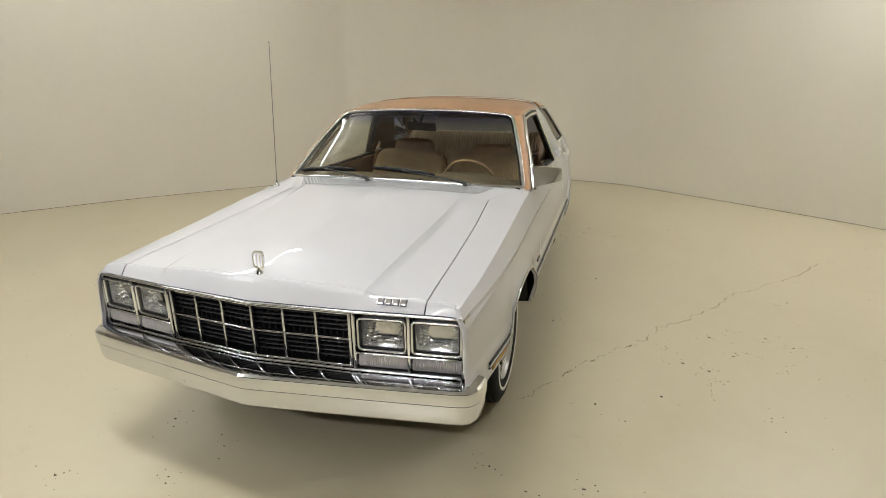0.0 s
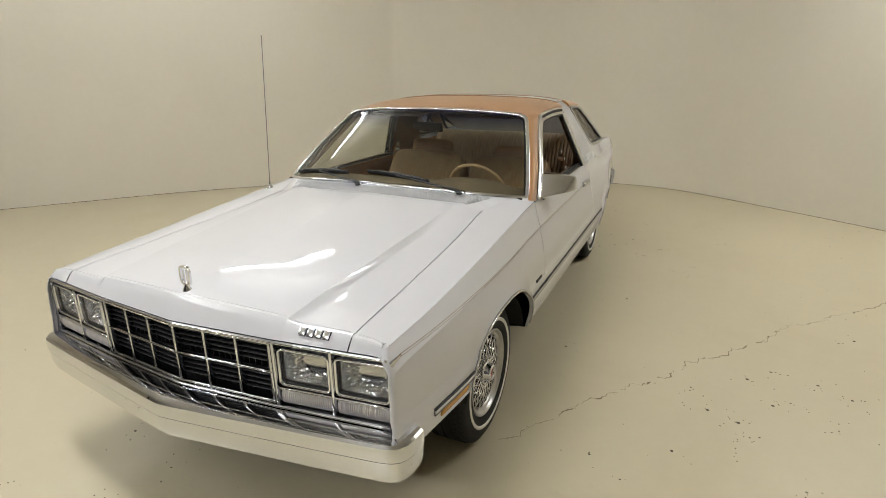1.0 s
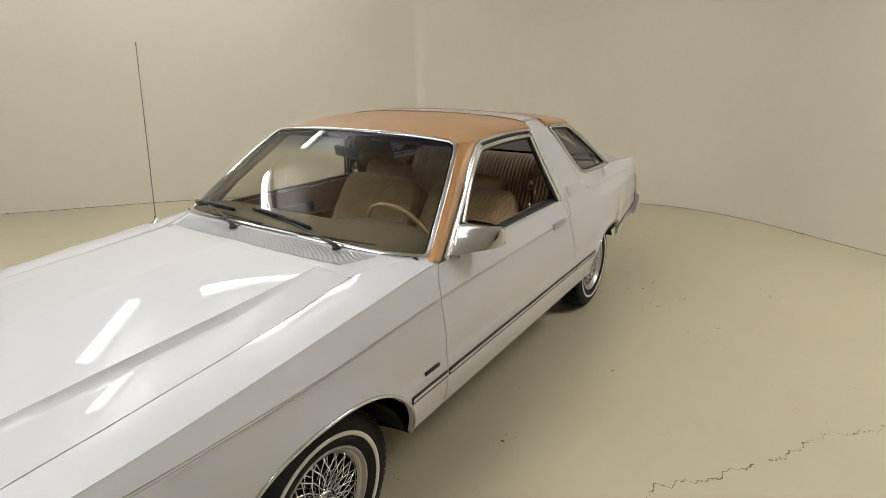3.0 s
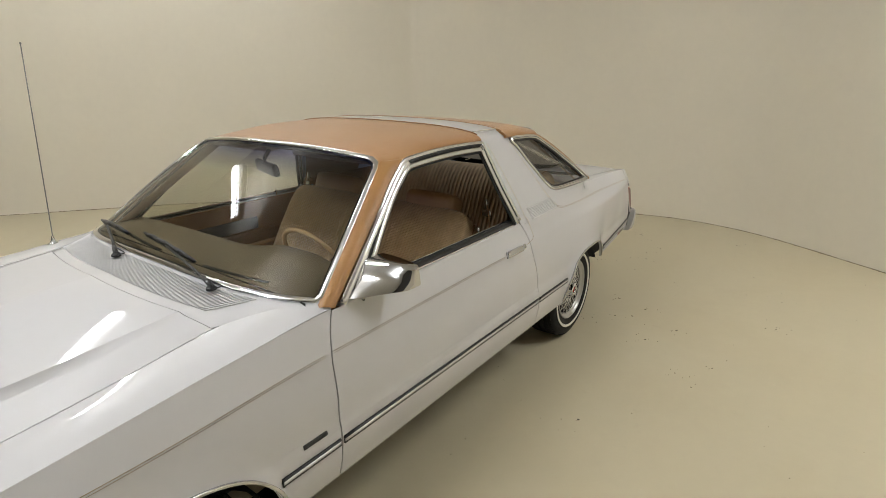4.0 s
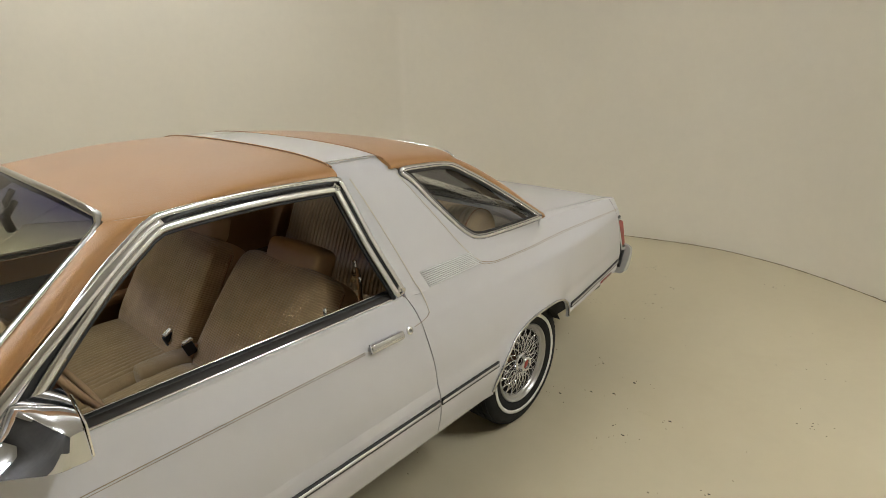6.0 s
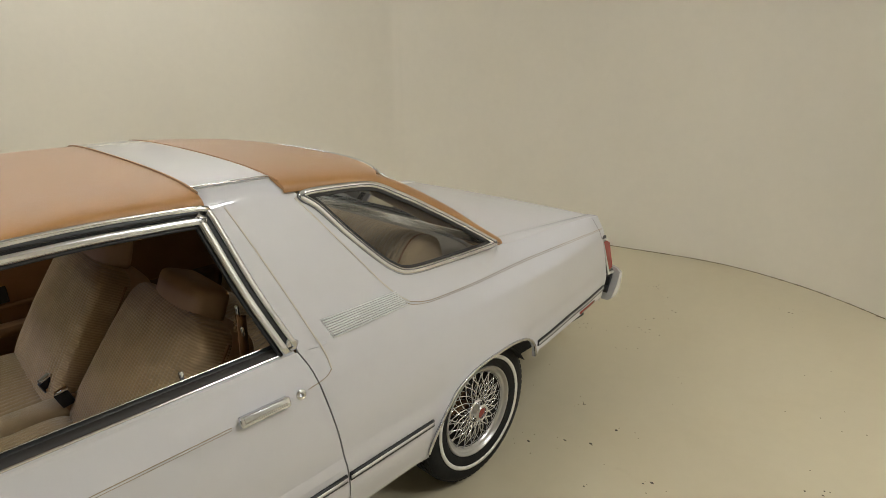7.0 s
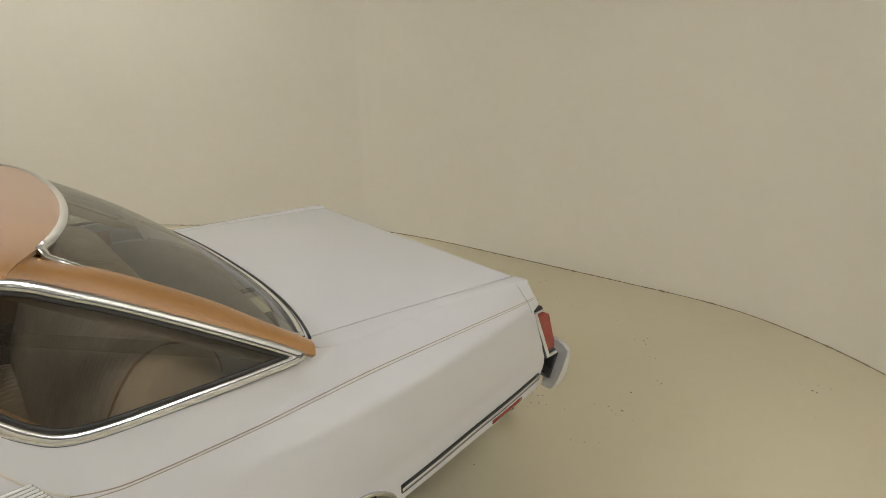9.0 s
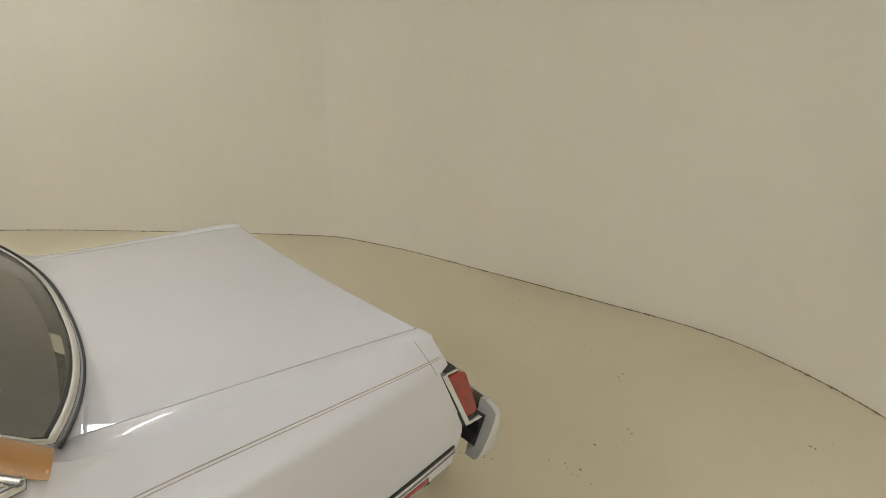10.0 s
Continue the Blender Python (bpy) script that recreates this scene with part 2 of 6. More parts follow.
def mesh_ob(name, verts, faces, material, parent=None, label="", smooth=True):
    me = bpy.data.meshes.new(name)
    me.from_pydata([tuple(v) for v in verts], [], faces)
    me.materials.append(material)
    if smooth:
        me.polygons.foreach_set("use_smooth", [True] * len(me.polygons))
    me.update()
    ob = new(name, me)
    if parent:
        ob.parent = parent
    if label:
        tagged(ob, label)
    return ob


def part(name, bm, material, parent, label="", smooth=True):
    me = bpy.data.meshes.new(name)
    bm.to_mesh(me)
    bm.free()
    me.materials.append(material)
    if smooth:
        me.polygons.foreach_set("use_smooth", [True] * len(me.polygons))
        me.set_sharp_from_angle(angle=radians(40))
    ob = new(name, me)
    ob.parent = parent
    if label:
        tagged(ob, label)
    return ob


class Bag:
    """Collects vertices and faces of several pieces for one mesh."""

    def __init__(self):
        self.v, self.f = [], []

    def add(self, verts, faces):
        o = len(self.v)
        self.v += [Vector(p) for p in verts]
        self.f += [tuple(i + o for i in face) for face in faces]
        return self

    def ob(self, name, material, parent=None, label="", smooth=True, sharp=35):
        ob = mesh_ob(name, self.v, self.f, material, parent, label, smooth)
        if smooth and sharp:
            ob.data.set_sharp_from_angle(angle=radians(sharp))
        return ob


def grid(f, us, vs, flip=False, skirt=0.0, closed_u=False):
    """A sheet f(u, v); skirt: how deep its edges are turned in."""
    nu, nv = len(us), len(vs)
    P = [[Vector(f(u, v)) for v in vs] for u in us]
    verts = [p for row in P for p in row]
    faces = []
    for i in range(nu if closed_u else nu - 1):
        for j in range(nv - 1):
            a, b = i * nv + j, ((i + 1) % nu) * nv + j
            q = (a, b, b + 1, a + 1)
            faces.append(q[::-1] if flip else q)
    if skirt:
        rim = [(i, 0) for i in range(nu)] + [(nu - 1, j) for j in range(1, nv)] + [(i, nv - 1) for i in range(nu - 2, -1, -1)] + [(0, j) for j in range(nv - 2, 0, -1)]
        base = len(verts)
        for i, j in rim:
            i0, i1, j0, j1 = max(i - 1, 0), min(i + 1, nu - 1), max(j - 1, 0), min(j + 1, nv - 1)
            n = (P[i1][j] - P[i0][j]).cross(P[i][j1] - P[i][j0])
            n = n.normalized() if n.length > 1e-12 else Vector((0, 0, 1))
            verts.append(P[i][j] + n * (skirt if flip else -skirt))
        k = len(rim)
        for m in range(k):
            (i, j), (i2, j2) = rim[m], rim[(m + 1) % k]
            q = (i * nv + j, base + m, base + (m + 1) % k, i2 * nv + j2)
            faces.append(q[::-1] if flip else q)
    return verts, faces


def sweep(path, outs, profile, closed=False, caps=True):
    """A section (a across, b outwards) drawn along a path; outs: one outward direction, or one for each point."""
    path = [Vector(p) for p in path]
    n, k = len(path), len(profile)
    verts, faces = [], []
    for i, p in enumerate(path):
        a, b = (path[i - 1], path[(i + 1) % n]) if closed else (path[max(i - 1, 0)], path[min(i + 1, n - 1)])
        t = (b - a).normalized()
        o = Vector(outs[i] if isinstance(outs, list) else outs)
        o = (o - t * o.dot(t)).normalized()
        s = t.cross(o)
        verts += [p + s * c + o * d for c, d in profile]
    for i in range(n if closed else n - 1):
        for j in range(k):
            a, b = i * k + j, ((i + 1) % n) * k + j
            a2, b2 = i * k + (j + 1) % k, ((i + 1) % n) * k + (j + 1) % k
            faces.append((a, b, b2, a2))
    if caps and not closed:
        faces += [tuple(range(k)), tuple((n - 1) * k + j for j in range(k - 1, -1, -1))]
    return verts, faces


def ring(r, n=8, fy=1.0):
    return [(r * math.cos(2 * math.pi * i / n), fy * r * math.sin(2 * math.pi * i / n)) for i in range(n)]


def flat(w, h, e=0.0):
    """A moulding's section: w across, h high, with eased upper edges."""
    e = e or min(w, h) * 0.3
    return [(-w / 2, -h * 0.4), (w / 2, -h * 0.4), (w / 2, h - e), (w / 2 - e, h), (-w / 2 + e, h), (-w / 2, h - e)]


def tube(path, r, n=8, closed=False, out=(0.13, 0.21, 0.97)):
    return sweep(path, out, ring(r, n), closed)


def smooth_path(pts, n=8, closed=False):
    """Catmull-Rom through points."""
    P = [Vector(p) for p in pts]
    m = len(P)
    res = []
    for i in range(m if closed else m - 1):
        p0, p1, p2, p3 = (P[(i - 1) % m], P[i], P[(i + 1) % m], P[(i + 2) % m]) if closed else (P[max(i - 1, 0)], P[i], P[i + 1], P[min(i + 2, m - 1)])
        for s in range(n):
            t = s / n
            res.append(0.5 * ((2 * p1) + (p2 - p0) * t + (2 * p0 - 5 * p1 + 4 * p2 - p3) * t * t + (3 * p1 - p0 - 3 * p2 + p3) * t ** 3))
    if not closed:
        res.append(P[-1])
    return res


def revolve(profile, n=48, axis="x"):
    """A lathe body round the x axis; profile: (x, radius)."""
    verts, faces, k = [], [], len(profile)
    for i in range(n):
        c, s = math.cos(2 * math.pi * i / n), math.sin(2 * math.pi * i / n)
        verts += [(x, r * c, r * s) for x, r in profile]
    for i in range(n):
        for j in range(k - 1):
            a, b = i * k + j, ((i + 1) % n) * k + j
            faces.append((a, a + 1, b + 1, b))
    return verts, faces


def block(cx, cy, cz, sx, sy, sz, r=0.01, seg=2, m=None):
    """A box with rounded edges."""
    bm = bmesh.new()
    bmesh.ops.create_cube(bm, size=1.0)
    bmesh.ops.scale(bm, vec=(sx, sy, sz), verts=bm.verts)
    if r:
        bmesh.ops.bevel(bm, geom=list(bm.edges), offset=r, segments=seg, affect="EDGES", profile=0.5)
    if m is not None:
        bmesh.ops.transform(bm, matrix=m, verts=bm.verts)
    bmesh.ops.translate(bm, vec=(cx, cy, cz), verts=bm.verts)
    return bm


def block_bag(bag, *a, **k):
    bm = block(*a, **k)
    bm.verts.index_update()
    bag.add([v.co.copy() for v in bm.verts], [tuple(v.index for v in f.verts) for f in bm.faces])
    bm.free()
    return bag


def cushion(sx, sy, sz, p=5.0, n=26, ribs=0, amp=0.0, rib_axis=0, crown=0.0, taper=0.0, n2=0):
    """An upholstered block: a rounded box whose +y face is channelled. Centre at the origin."""
    bag = Bag()
    for ax in range(3):
        for sg in (-1, 1):
            def f(u, v, ax=ax, sg=sg):
                q = [0, 0, 0]
                q[ax], q[(ax + 1) % 3], q[(ax + 2) % 3] = sg, u, v
                l = (abs(q[0]) ** p + abs(q[1]) ** p + abs(q[2]) ** p) ** (1 / p)
                q = [c / l for c in q]
                front = max(0.0, q[1])
                wid = 1 - taper * max(0, q[2])
                lift = crown * (1 - q[0] ** 2) * (1 - q[2] ** 2) * front
                up = 0.0
                if ribs:
                    w = abs(math.sin(q[rib_axis] * ribs * math.pi / 2))
                    edge = max(0.0, 1 - abs(q[rib_axis]) ** 9)
                    top = max(0.0, q[2])
                    size = math.hypot(front, top)
                    depth = amp * (w ** 0.7 - 0.6) * min(1.0, size) ** 2 * edge
                    if size > 0.05:
                        lift += depth * front / size
                        up += depth * top / size
                return (q[0] * sx / 2 * wid, q[1] * sy / 2 + lift, q[2] * sz / 2 + up)
            us, vs = [steps(-1, 1, n if (ax + k) % 3 == rib_axis else (n2 or n)) for k in (1, 2)]
            bag.add(*grid(f, us, vs, flip=sg < 0))
    return bag


def weld(ob):
    bm = bmesh.new()
    bm.from_mesh(ob.data)
    bmesh.ops.remove_doubles(bm, verts=bm.verts, dist=2e-4)
    bm.to_mesh(ob.data)
    bm.free()
    return ob


def moved(bag, m):
    bag.v = [m @ p for p in bag.v]
    return bag


def both(f):
    for s in (1, -1):
        f(s)


# ---- the room: painted floor, one curved wall all round, ceiling ----
WALL = [(-9.0, -1.6), (-6.35, 1.25), (-5.65, 2.13), (-4.80, 3.22), (-3.72, 4.35), (-3.1, 4.96), (-2.77, 5.258), (-2.65, 5.335), (-2.51, 5.396), (-1.9, 5.60), (-1.0, 5.80), (-0.2, 5.97),
        (0.5, 6.10), (1.0, 6.06), (1.55, 5.86), (2.3, 5.38), (3.13, 4.82), (4.13, 4.06), (6.2, 2.1), (7.0, -1.5), (6.2, -5.2), (2.0, -7.2), (-4.0, -7.2), (-8.4, -5.6)]
CEIL_Z = 4.8
wall_line = smooth_path([(x, y, 0) for x, y in WALL], 8, closed=True)


def build_room():
    n = len(wall_line)
    mid = Vector((-0.8, -0.8, 0))
    inner, outer = [], []
    for i, p in enumerate(wall_line):
        t = (wall_line[(i + 1) % n] - wall_line[i - 1]).normalized()
        o = Vector((t.y, -t.x, 0))
        if o.dot(p - mid) < 0:
            o = -o
        inner.append(p)
        outer.append(p + o * 0.18)
    zs = [-0.02, 0.6, 1.2, 1.8, 2.4, 3.4, CEIL_Z + 0.05]
    verts = [Vector((p.x, p.y, z)) for p in inner for z in zs] + [Vector((p.x, p.y, z)) for p in outer for z in (zs[0], zs[-1])]
    faces, k, o = [], len(zs), n * len(zs)
    for i in range(n):
        j = (i + 1) % n
        faces += [(i * k + m, i * k + m + 1, j * k + m + 1, j * k + m) for m in range(k - 1)]
        faces += [(o + 2 * i, o + 2 * j, o + 2 * j + 1, o + 2 * i + 1), (i * k + k - 1, o + 2 * i + 1, o + 2 * j + 1, j * k + k - 1)]
    wall = mesh_ob("wall", verts, faces, M_WALL)
    wall.data.set_sharp_from_angle(angle=radians(50))
    # the unseen front of the wall is coloured dark to put dark reflections into the chrome
    wall.data.materials.append(M_FRONTWALL)
    for f in wall.data.polygons:
        if f.center.y < -4.8:
            f.material_index = 1
    tagged(wall, "smooth cream painted wall curving round the room", "wall", kind="structure")
    # floor: one thick sheet
    bm = bmesh.new()
    bmesh.ops.create_grid(bm, x_segments=8, y_segments=8, size=11)
    bmesh.ops.extrude_face_region(bm, geom=list(bm.faces))
    for v in list(bm.verts)[: 81]:
        v.co.z -= 0.2
    me = bpy.data.meshes.new("floor")
    bm.to_mesh(me)
    bm.free()
    me.materials.append(M_FLOOR)
    tagged(new("floor", me), "cream painted concrete floor, slightly glossy, scuffed", "floor", kind="structure")
    bm = block(0, 0, CEIL_Z + 0.1, 22, 22, 0.2, 0)
    me = bpy.data.meshes.new("ceiling")
    bm.to_mesh(me)
    bm.free()
    me.materials.append(M_CEIL)
    tagged(new("ceiling", me), "plain grey painted ceiling", "ceiling", kind="structure")
    # the dirty joint between wall and floor
    rng = random.Random(4)
    path = []
    for i in range(n):
        p, q = inner[i], inner[(i + 1) % n]
        for s in range(6):
            path.append(p.lerp(q, s / 6))
    verts, faces = [], []
    m = len(path)
    for i, p in enumerate(path):
        t = (path[(i + 1) % m] - path[i - 1]).normalized()
        o = Vector((t.y, -t.x, 0))
        if o.dot(p - mid) > 0:
            o = -o
        w = 0.003 + 0.008 * rng.random() ** 2 + (0.012 if rng.random() < 0.05 else 0)
        verts += [p - o * 0.004 + Vector((0, 0, 0.005 + 0.006 * rng.random())), p + o * w + Vector((0, 0, 0.0015))]
    faces = [(2 * i, 2 * i + 1, 2 * ((i + 1) % m) + 1, 2 * ((i + 1) % m)) for i in range(m)]
    tagged(mesh_ob("trim", verts, faces, M_CRACK, smooth=False), "dirty uneven joint line between wall and floor", "joint", kind="structure")


build_room()


def ceiling_light(x, y, turn, power, length):
    root = new("ceiling_light")
    root.matrix_world = pose(x, y, LAMP_Z, 0, 0, turn)
    part("housing", block(0, 0, 0.085, length + 0.1, 0.17, 0.11, 0.015), M_FIXTURE, root)
    for dy in (-0.04, 0.04):
        mesh_ob("tube", *tube([(0.02 - length / 2, dy, -0.02), (length / 2 - 0.02, dy, -0.02)], 0.016, 10), M_TUBE, root, "glowing white glass tube")
    for dx in (-length * 0.3, length * 0.3):
        mesh_ob("hanger", *tube([(dx, 0, 0.13), (dx, 0, CEIL_Z - LAMP_Z)], 0.005, 6), M_FIXTURE, root, "thin hanging rod")
    for dx in (-length / 2 - 0.02, length / 2 + 0.02):
        part("end_cap", block(dx, 0, 0.0, 0.05, 0.16, 0.07, 0.008), M_FIXTURE, root)
    return tagged(root, "white fluorescent twin-tube fixture, switched on", "ceiling light", group="ceiling lights")


# the last two fixtures are invented, to carry the front fill light
for row in LAMPS:
    ceiling_light(*row)


# ---- the car: y runs from nose to tail, x to the driver's side, front axle at y = 0 ----
car = new("car")
tagged(car, "white two-door coupe with tan vinyl roof panels and chrome trim", "car")

T = spl((-0.84, -0.062), (-0.6, -0.028), (-0.35, -0.004), (0.0, 0.0), (2.6, 0.0), (3.0, -0.016), (3.4, -0.06), (3.75, -0.118))
ZP = spl((-0.84, 0.748), (-0.7, 0.768), (-0.4, 0.78), (0.0, 0.797), (0.55, 0.818), (1.3, 0.828), (1.9, 0.835), (3.75, 0.84))
ZS = spl((-0.84, 0.766), (-0.80, 0.778), (-0.74, 0.797), (-0.4, 0.815), (0.0, 0.842), (0.6, 0.88), (1.0, 0.885), (1.9, 0.89), (2.3, 0.90), (3.75, 0.90))
XS = spl((-0.84, 0.795), (0.0, 0.812), (0.6, 0.812), (1.9, 0.818), (2.3, 0.817), (2.6, 0.806), (2.75, 0.793), (3.0, 0.768), (3.35, 0.742), (3.6, 0.722), (3.75, 0.705))
ZC = spl((-0.84, 0.816), (-0.774, 0.820), (-0.4, 0.846), (0.0, 0.882), (0.3, 0.909), (0.66, 0.934), (1.0, 0.925), (1.87, 0.932))
XC = spl((-0.84, 0.772), (-0.774, 0.774), (-0.5, 0.787), (0.0, 0.790), (0.66, 0.787), (1.0, 0.792), (1.9, 0.798))
X94 = spl((1.9, 0.802), (2.3, 0.802), (2.6, 0.785), (2.75, 0.760), (2.9, 0.727), (3.1, 0.708), (3.35, 0.700), (3.6, 0.701), (3.75, 0.690))
X97 = spl((1.9, 0.789), (2.3, 0.788), (2.6, 0.773), (2.75, 0.752), (2.85, 0.705), (2.95, 0.672), (3.35, 0.660), (3.75, 0.645))
X103 = spl((1.9, 0.763), (2.3, 0.763), (2.6, 0.757), (2.75, 0.747), (3.0, 0.60), (3.35, 0.50), (3.75, 0.40))
BOTTOM = 0.390
TUCK = spl((2.45, 0.0), (2.62, 0.006), (2.80, 0.022), (3.0, 0.044), (3.25, 0.047), (3.72, 0.033), (3.9, 0.030))
NOSE = spl((-0.84, 0.030), (-0.6, 0.014), (-0.3, 0.0), (3.8, 0.0))
_levels = {}
ARCHES = ((-0.005, 0.375, BOTTOM, 0.672), (2.625, 0.345, BOTTOM, 0.645))


def flare(y, z):
    """The soft swelling round each wheel arch."""
    res = 0.0
    for mid, half, low, high in ARCHES:
        u = abs(y - mid) / half
        if u < 1.2:
            top = low + (high - low) * math.sqrt(max(0.0, 1 - min(1.0, u) ** 2.4))
            d = max(0.0, z - top) + 0.35 * max(0.0, u - 0.9)
            res += 0.011 * max(0.0, 1 - d / 0.10) ** 2
    return res


def flank(y, z):
    """Half the car's width at a station and a height."""
    key = round(y, 5)
    if key not in _levels:
        t = T(y)
        k = t - (TUCK(y) if y > 2.45 else 0.0)
        led = 0.006 * max(0.0, min(1.0, (y - 2.72) / 0.3))
        lev = [(0.2, 0.80 + k), (BOTTOM, 0.860 + k), (0.50, 0.880 + k), (0.565, 0.8805 + k), (0.602, 0.873 + k + led), (0.66, 0.8715 + t * 0.25 + k * 0.75), (ZP(y), 0.838 + t + NOSE(y))]
        if y < 1.93:
            lev += [((ZP(y) + ZC(y)) / 2, (0.838 + t + NOSE(y) + XC(y)) / 2), (ZC(y), XC(y))]
            if y > 1.7:
                lev += [(1.03, 0.763), (1.1, 0.735), (1.2, 0.693), (1.3, 0.648), (1.335, 0.628), (1.352, 0.611), (1.368, 0.588)]
        else:
            lev += [(ZS(y), XS(y)), (0.94, X94(y)), (0.97, X97(y)), (1.03, X103(y)), (1.1, 0.735), (1.2, 0.693), (1.3, 0.648), (1.335, 0.628), (1.352, 0.611), (1.368, 0.588)]
        if y < 1.93:
            low, high, zp = spl(*lev[:7]), spl(*lev[6:]), ZP(y)
            _levels[key] = lambda z: low(z) if z < zp else high(z)
        else:
            _levels[key] = spl(*lev)
    return _levels[key](z) + flare(y, z)


def skin(y, z, s, lift=0.0):
    x = flank(y, z)
    if lift:
        n = skin_normal(y, z, 1)
        return Vector((s * (x + n.x * lift), y + n.y * lift, z + n.z * lift))
    return Vector((s * x, y, z))


def skin_normal(y, z, s):
    e = 0.006
    n = Vector((1.0, -(flank(y + e, z) - flank(y - e, z)) / (2 * e), -(flank(y, z + e) - flank(y, z - e)) / (2 * e))).normalized()
    return Vector((s * n.x, n.y, n.z))


def arch(y, mid, half, low, high):
    u = abs(y - mid) / half
    if (mid > 2) == (y > mid):
        low += 0.078
    return low + (high - low) * math.sqrt(max(0.0, 1 - u ** 2.4)) if u < 1 else low


AF, AR = ARCHES


def under_edge(y):
    k = min(1.0, max(0.0, (y - 2.955) / 0.05))
    j = min(1.0, max(0.0, (-0.34 - y) / 0.05))
    return max(arch(y, *AF), arch(y, *AR), BOTTOM + 0.100 * k * k * (3 - 2 * k), BOTTOM + 0.065 * j * j * (3 - 2 * j))


DOOR_F = spl((0.39, 0.585), (0.6, 0.589), (0.79, 0.603), (0.87, 0.628), (0.94, 0.668))
DOOR_R = spl((0.39, 1.950), (0.5, 1.948), (0.6, 1.940), (0.74, 1.922), (0.875, 1.897), (0.965, 1.858))
GAP = 0.0042
DGAP = 0.0022


def columns(y0, y1):
    """Stations along the body, closer near the ends of the arches."""
    ys = set(steps(y0, y1, int((y1 - y0) / 0.03)))
    for mid, half, *_ in (AF, AR):
        for i in range(25):
            for sg in (-1, 1):
                y = mid + sg * half * math.sin(math.pi / 2 * i / 24)
                if y0 < y < y1:
                    ys.add(y)
    ys = sorted(ys)
    return [y for i, y in enumerate(ys) if i in (0, len(ys) - 1) or y - ys[i - 1] > 5e-4]


def flank_sheet(bag, y0, y1, top, s, shift0=None, shift1=None, rows=22, skirt=0.014):
    ys = columns(y0, y1)

    def f(y, v):
        zb, zt = under_edge(y), top(y)
        zp = ZP(y)
        z = (zb + (zp - zb) * v / 0.7 if v < 0.7 else zp + (zt - zp) * (v - 0.7) / 0.3) if zb < zp < zt else zb + (zt - zb) * v
        w = (y - y0) / (y1 - y0)
        yy = y + (shift0(z) * (1 - w) ** 4 if shift0 else 0) + (shift1(z) * w ** 4 if shift1 else 0)
        return skin(yy, z, s)

    bag.add(*grid(f, ys, steps(0, 1, rows // 10 * 10), flip=s < 0, skirt=skirt))


# hood: centre ridge, creased bulge and falling sides
HOOD_C = spl((-0.90, 0.835), (-0.87, 0.852), (-0.82, 0.868), (-0.6, 0.906), (-0.43, 0.921), (-0.13, 0.948), (0.2, 0.978), (0.5, 0.990))
HOOD_K = spl((-0.90, 0.812), (-0.86, 0.826), (-0.80, 0.842), (-0.45, 0.880), (0.0, 0.921), (0.35, 0.956), (0.5, 0.965))
HOOD_E = spl((-0.90, 0.800), (-0.84, 0.816), (-0.78, 0.833), (-0.45, 0.857), (0.0, 0.893), (0.36, 0.931), (0.5, 0.94))
XK = spl((-0.9, 0.425), (-0.3, 0.452), (0.4, 0.485))
XE = spl((-0.9, 0.660), (-0.75, 0.655), (0.0, 0.628), (0.4, 0.605))


def hood_front(x):
    return -0.822 + 0.049 * (abs(x) / 0.64) ** 1.1


def hood_back(x):
    return 0.292 + 0.068 * (abs(x) / 0.6) ** 2


def hood_z(x, y):
    a, k, e = abs(x), XK(y), XE(y)
    if a < k:
        u = a / k
        w = min(1.0, max(0.0, (y + 0.75) / 0.6))
        p = 1.26 - 0.10 * w * w * (3 - 2 * w)
        return HOOD_C(y) + (HOOD_K(y) + 0.007 - HOOD_C(y)) * u ** p
    u = (a - k) / max(e - k, 1e-3)
    w = min(1.0, max(0.0, (y + 0.08) / 0.36))
    dip = min(0.024, 0.72 * (HOOD_K(y) + 0.007 - HOOD_E(y))) * (1 - 0.72 * w * w * (3 - 2 * w))
    m = min(1, u * (6.0 - 2.8 * w))
    return HOOD_K(y) + 0.007 - dip * m * (2 - m) + (HOOD_E(y) - HOOD_K(y) - 0.007 + dip) * u * (0.55 + 0.45 * u)


def hood_x(u, y):
    """Across the hood: the middle part up to the crease, then the lower side."""
    a = abs(u)
    k, e = XK(y), XE(y)
    x = k * a / 0.68 if a < 0.68 else k + (e - k) * ((a - 0.68) / 0.32) ** 1.4
    return math.copysign(x, u)


def front_y(x):
    a = abs(x)
    return -0.885 + 0.085 * a if a < 0.39 else -0.852 + 0.125 * (a - 0.39)


def nose_face(p, v):
    """The sloping face between the fold of the nose and the chrome header."""
    q = Vector((p.x, front_y(p.x) - 0.001, 0.795))
    b = 0.010 * math.sin(math.pi * v ** 0.6)
    r = p.lerp(q, v)
    return Vector((r.x, r.y - b * 0.55, r.z + b * 0.75))


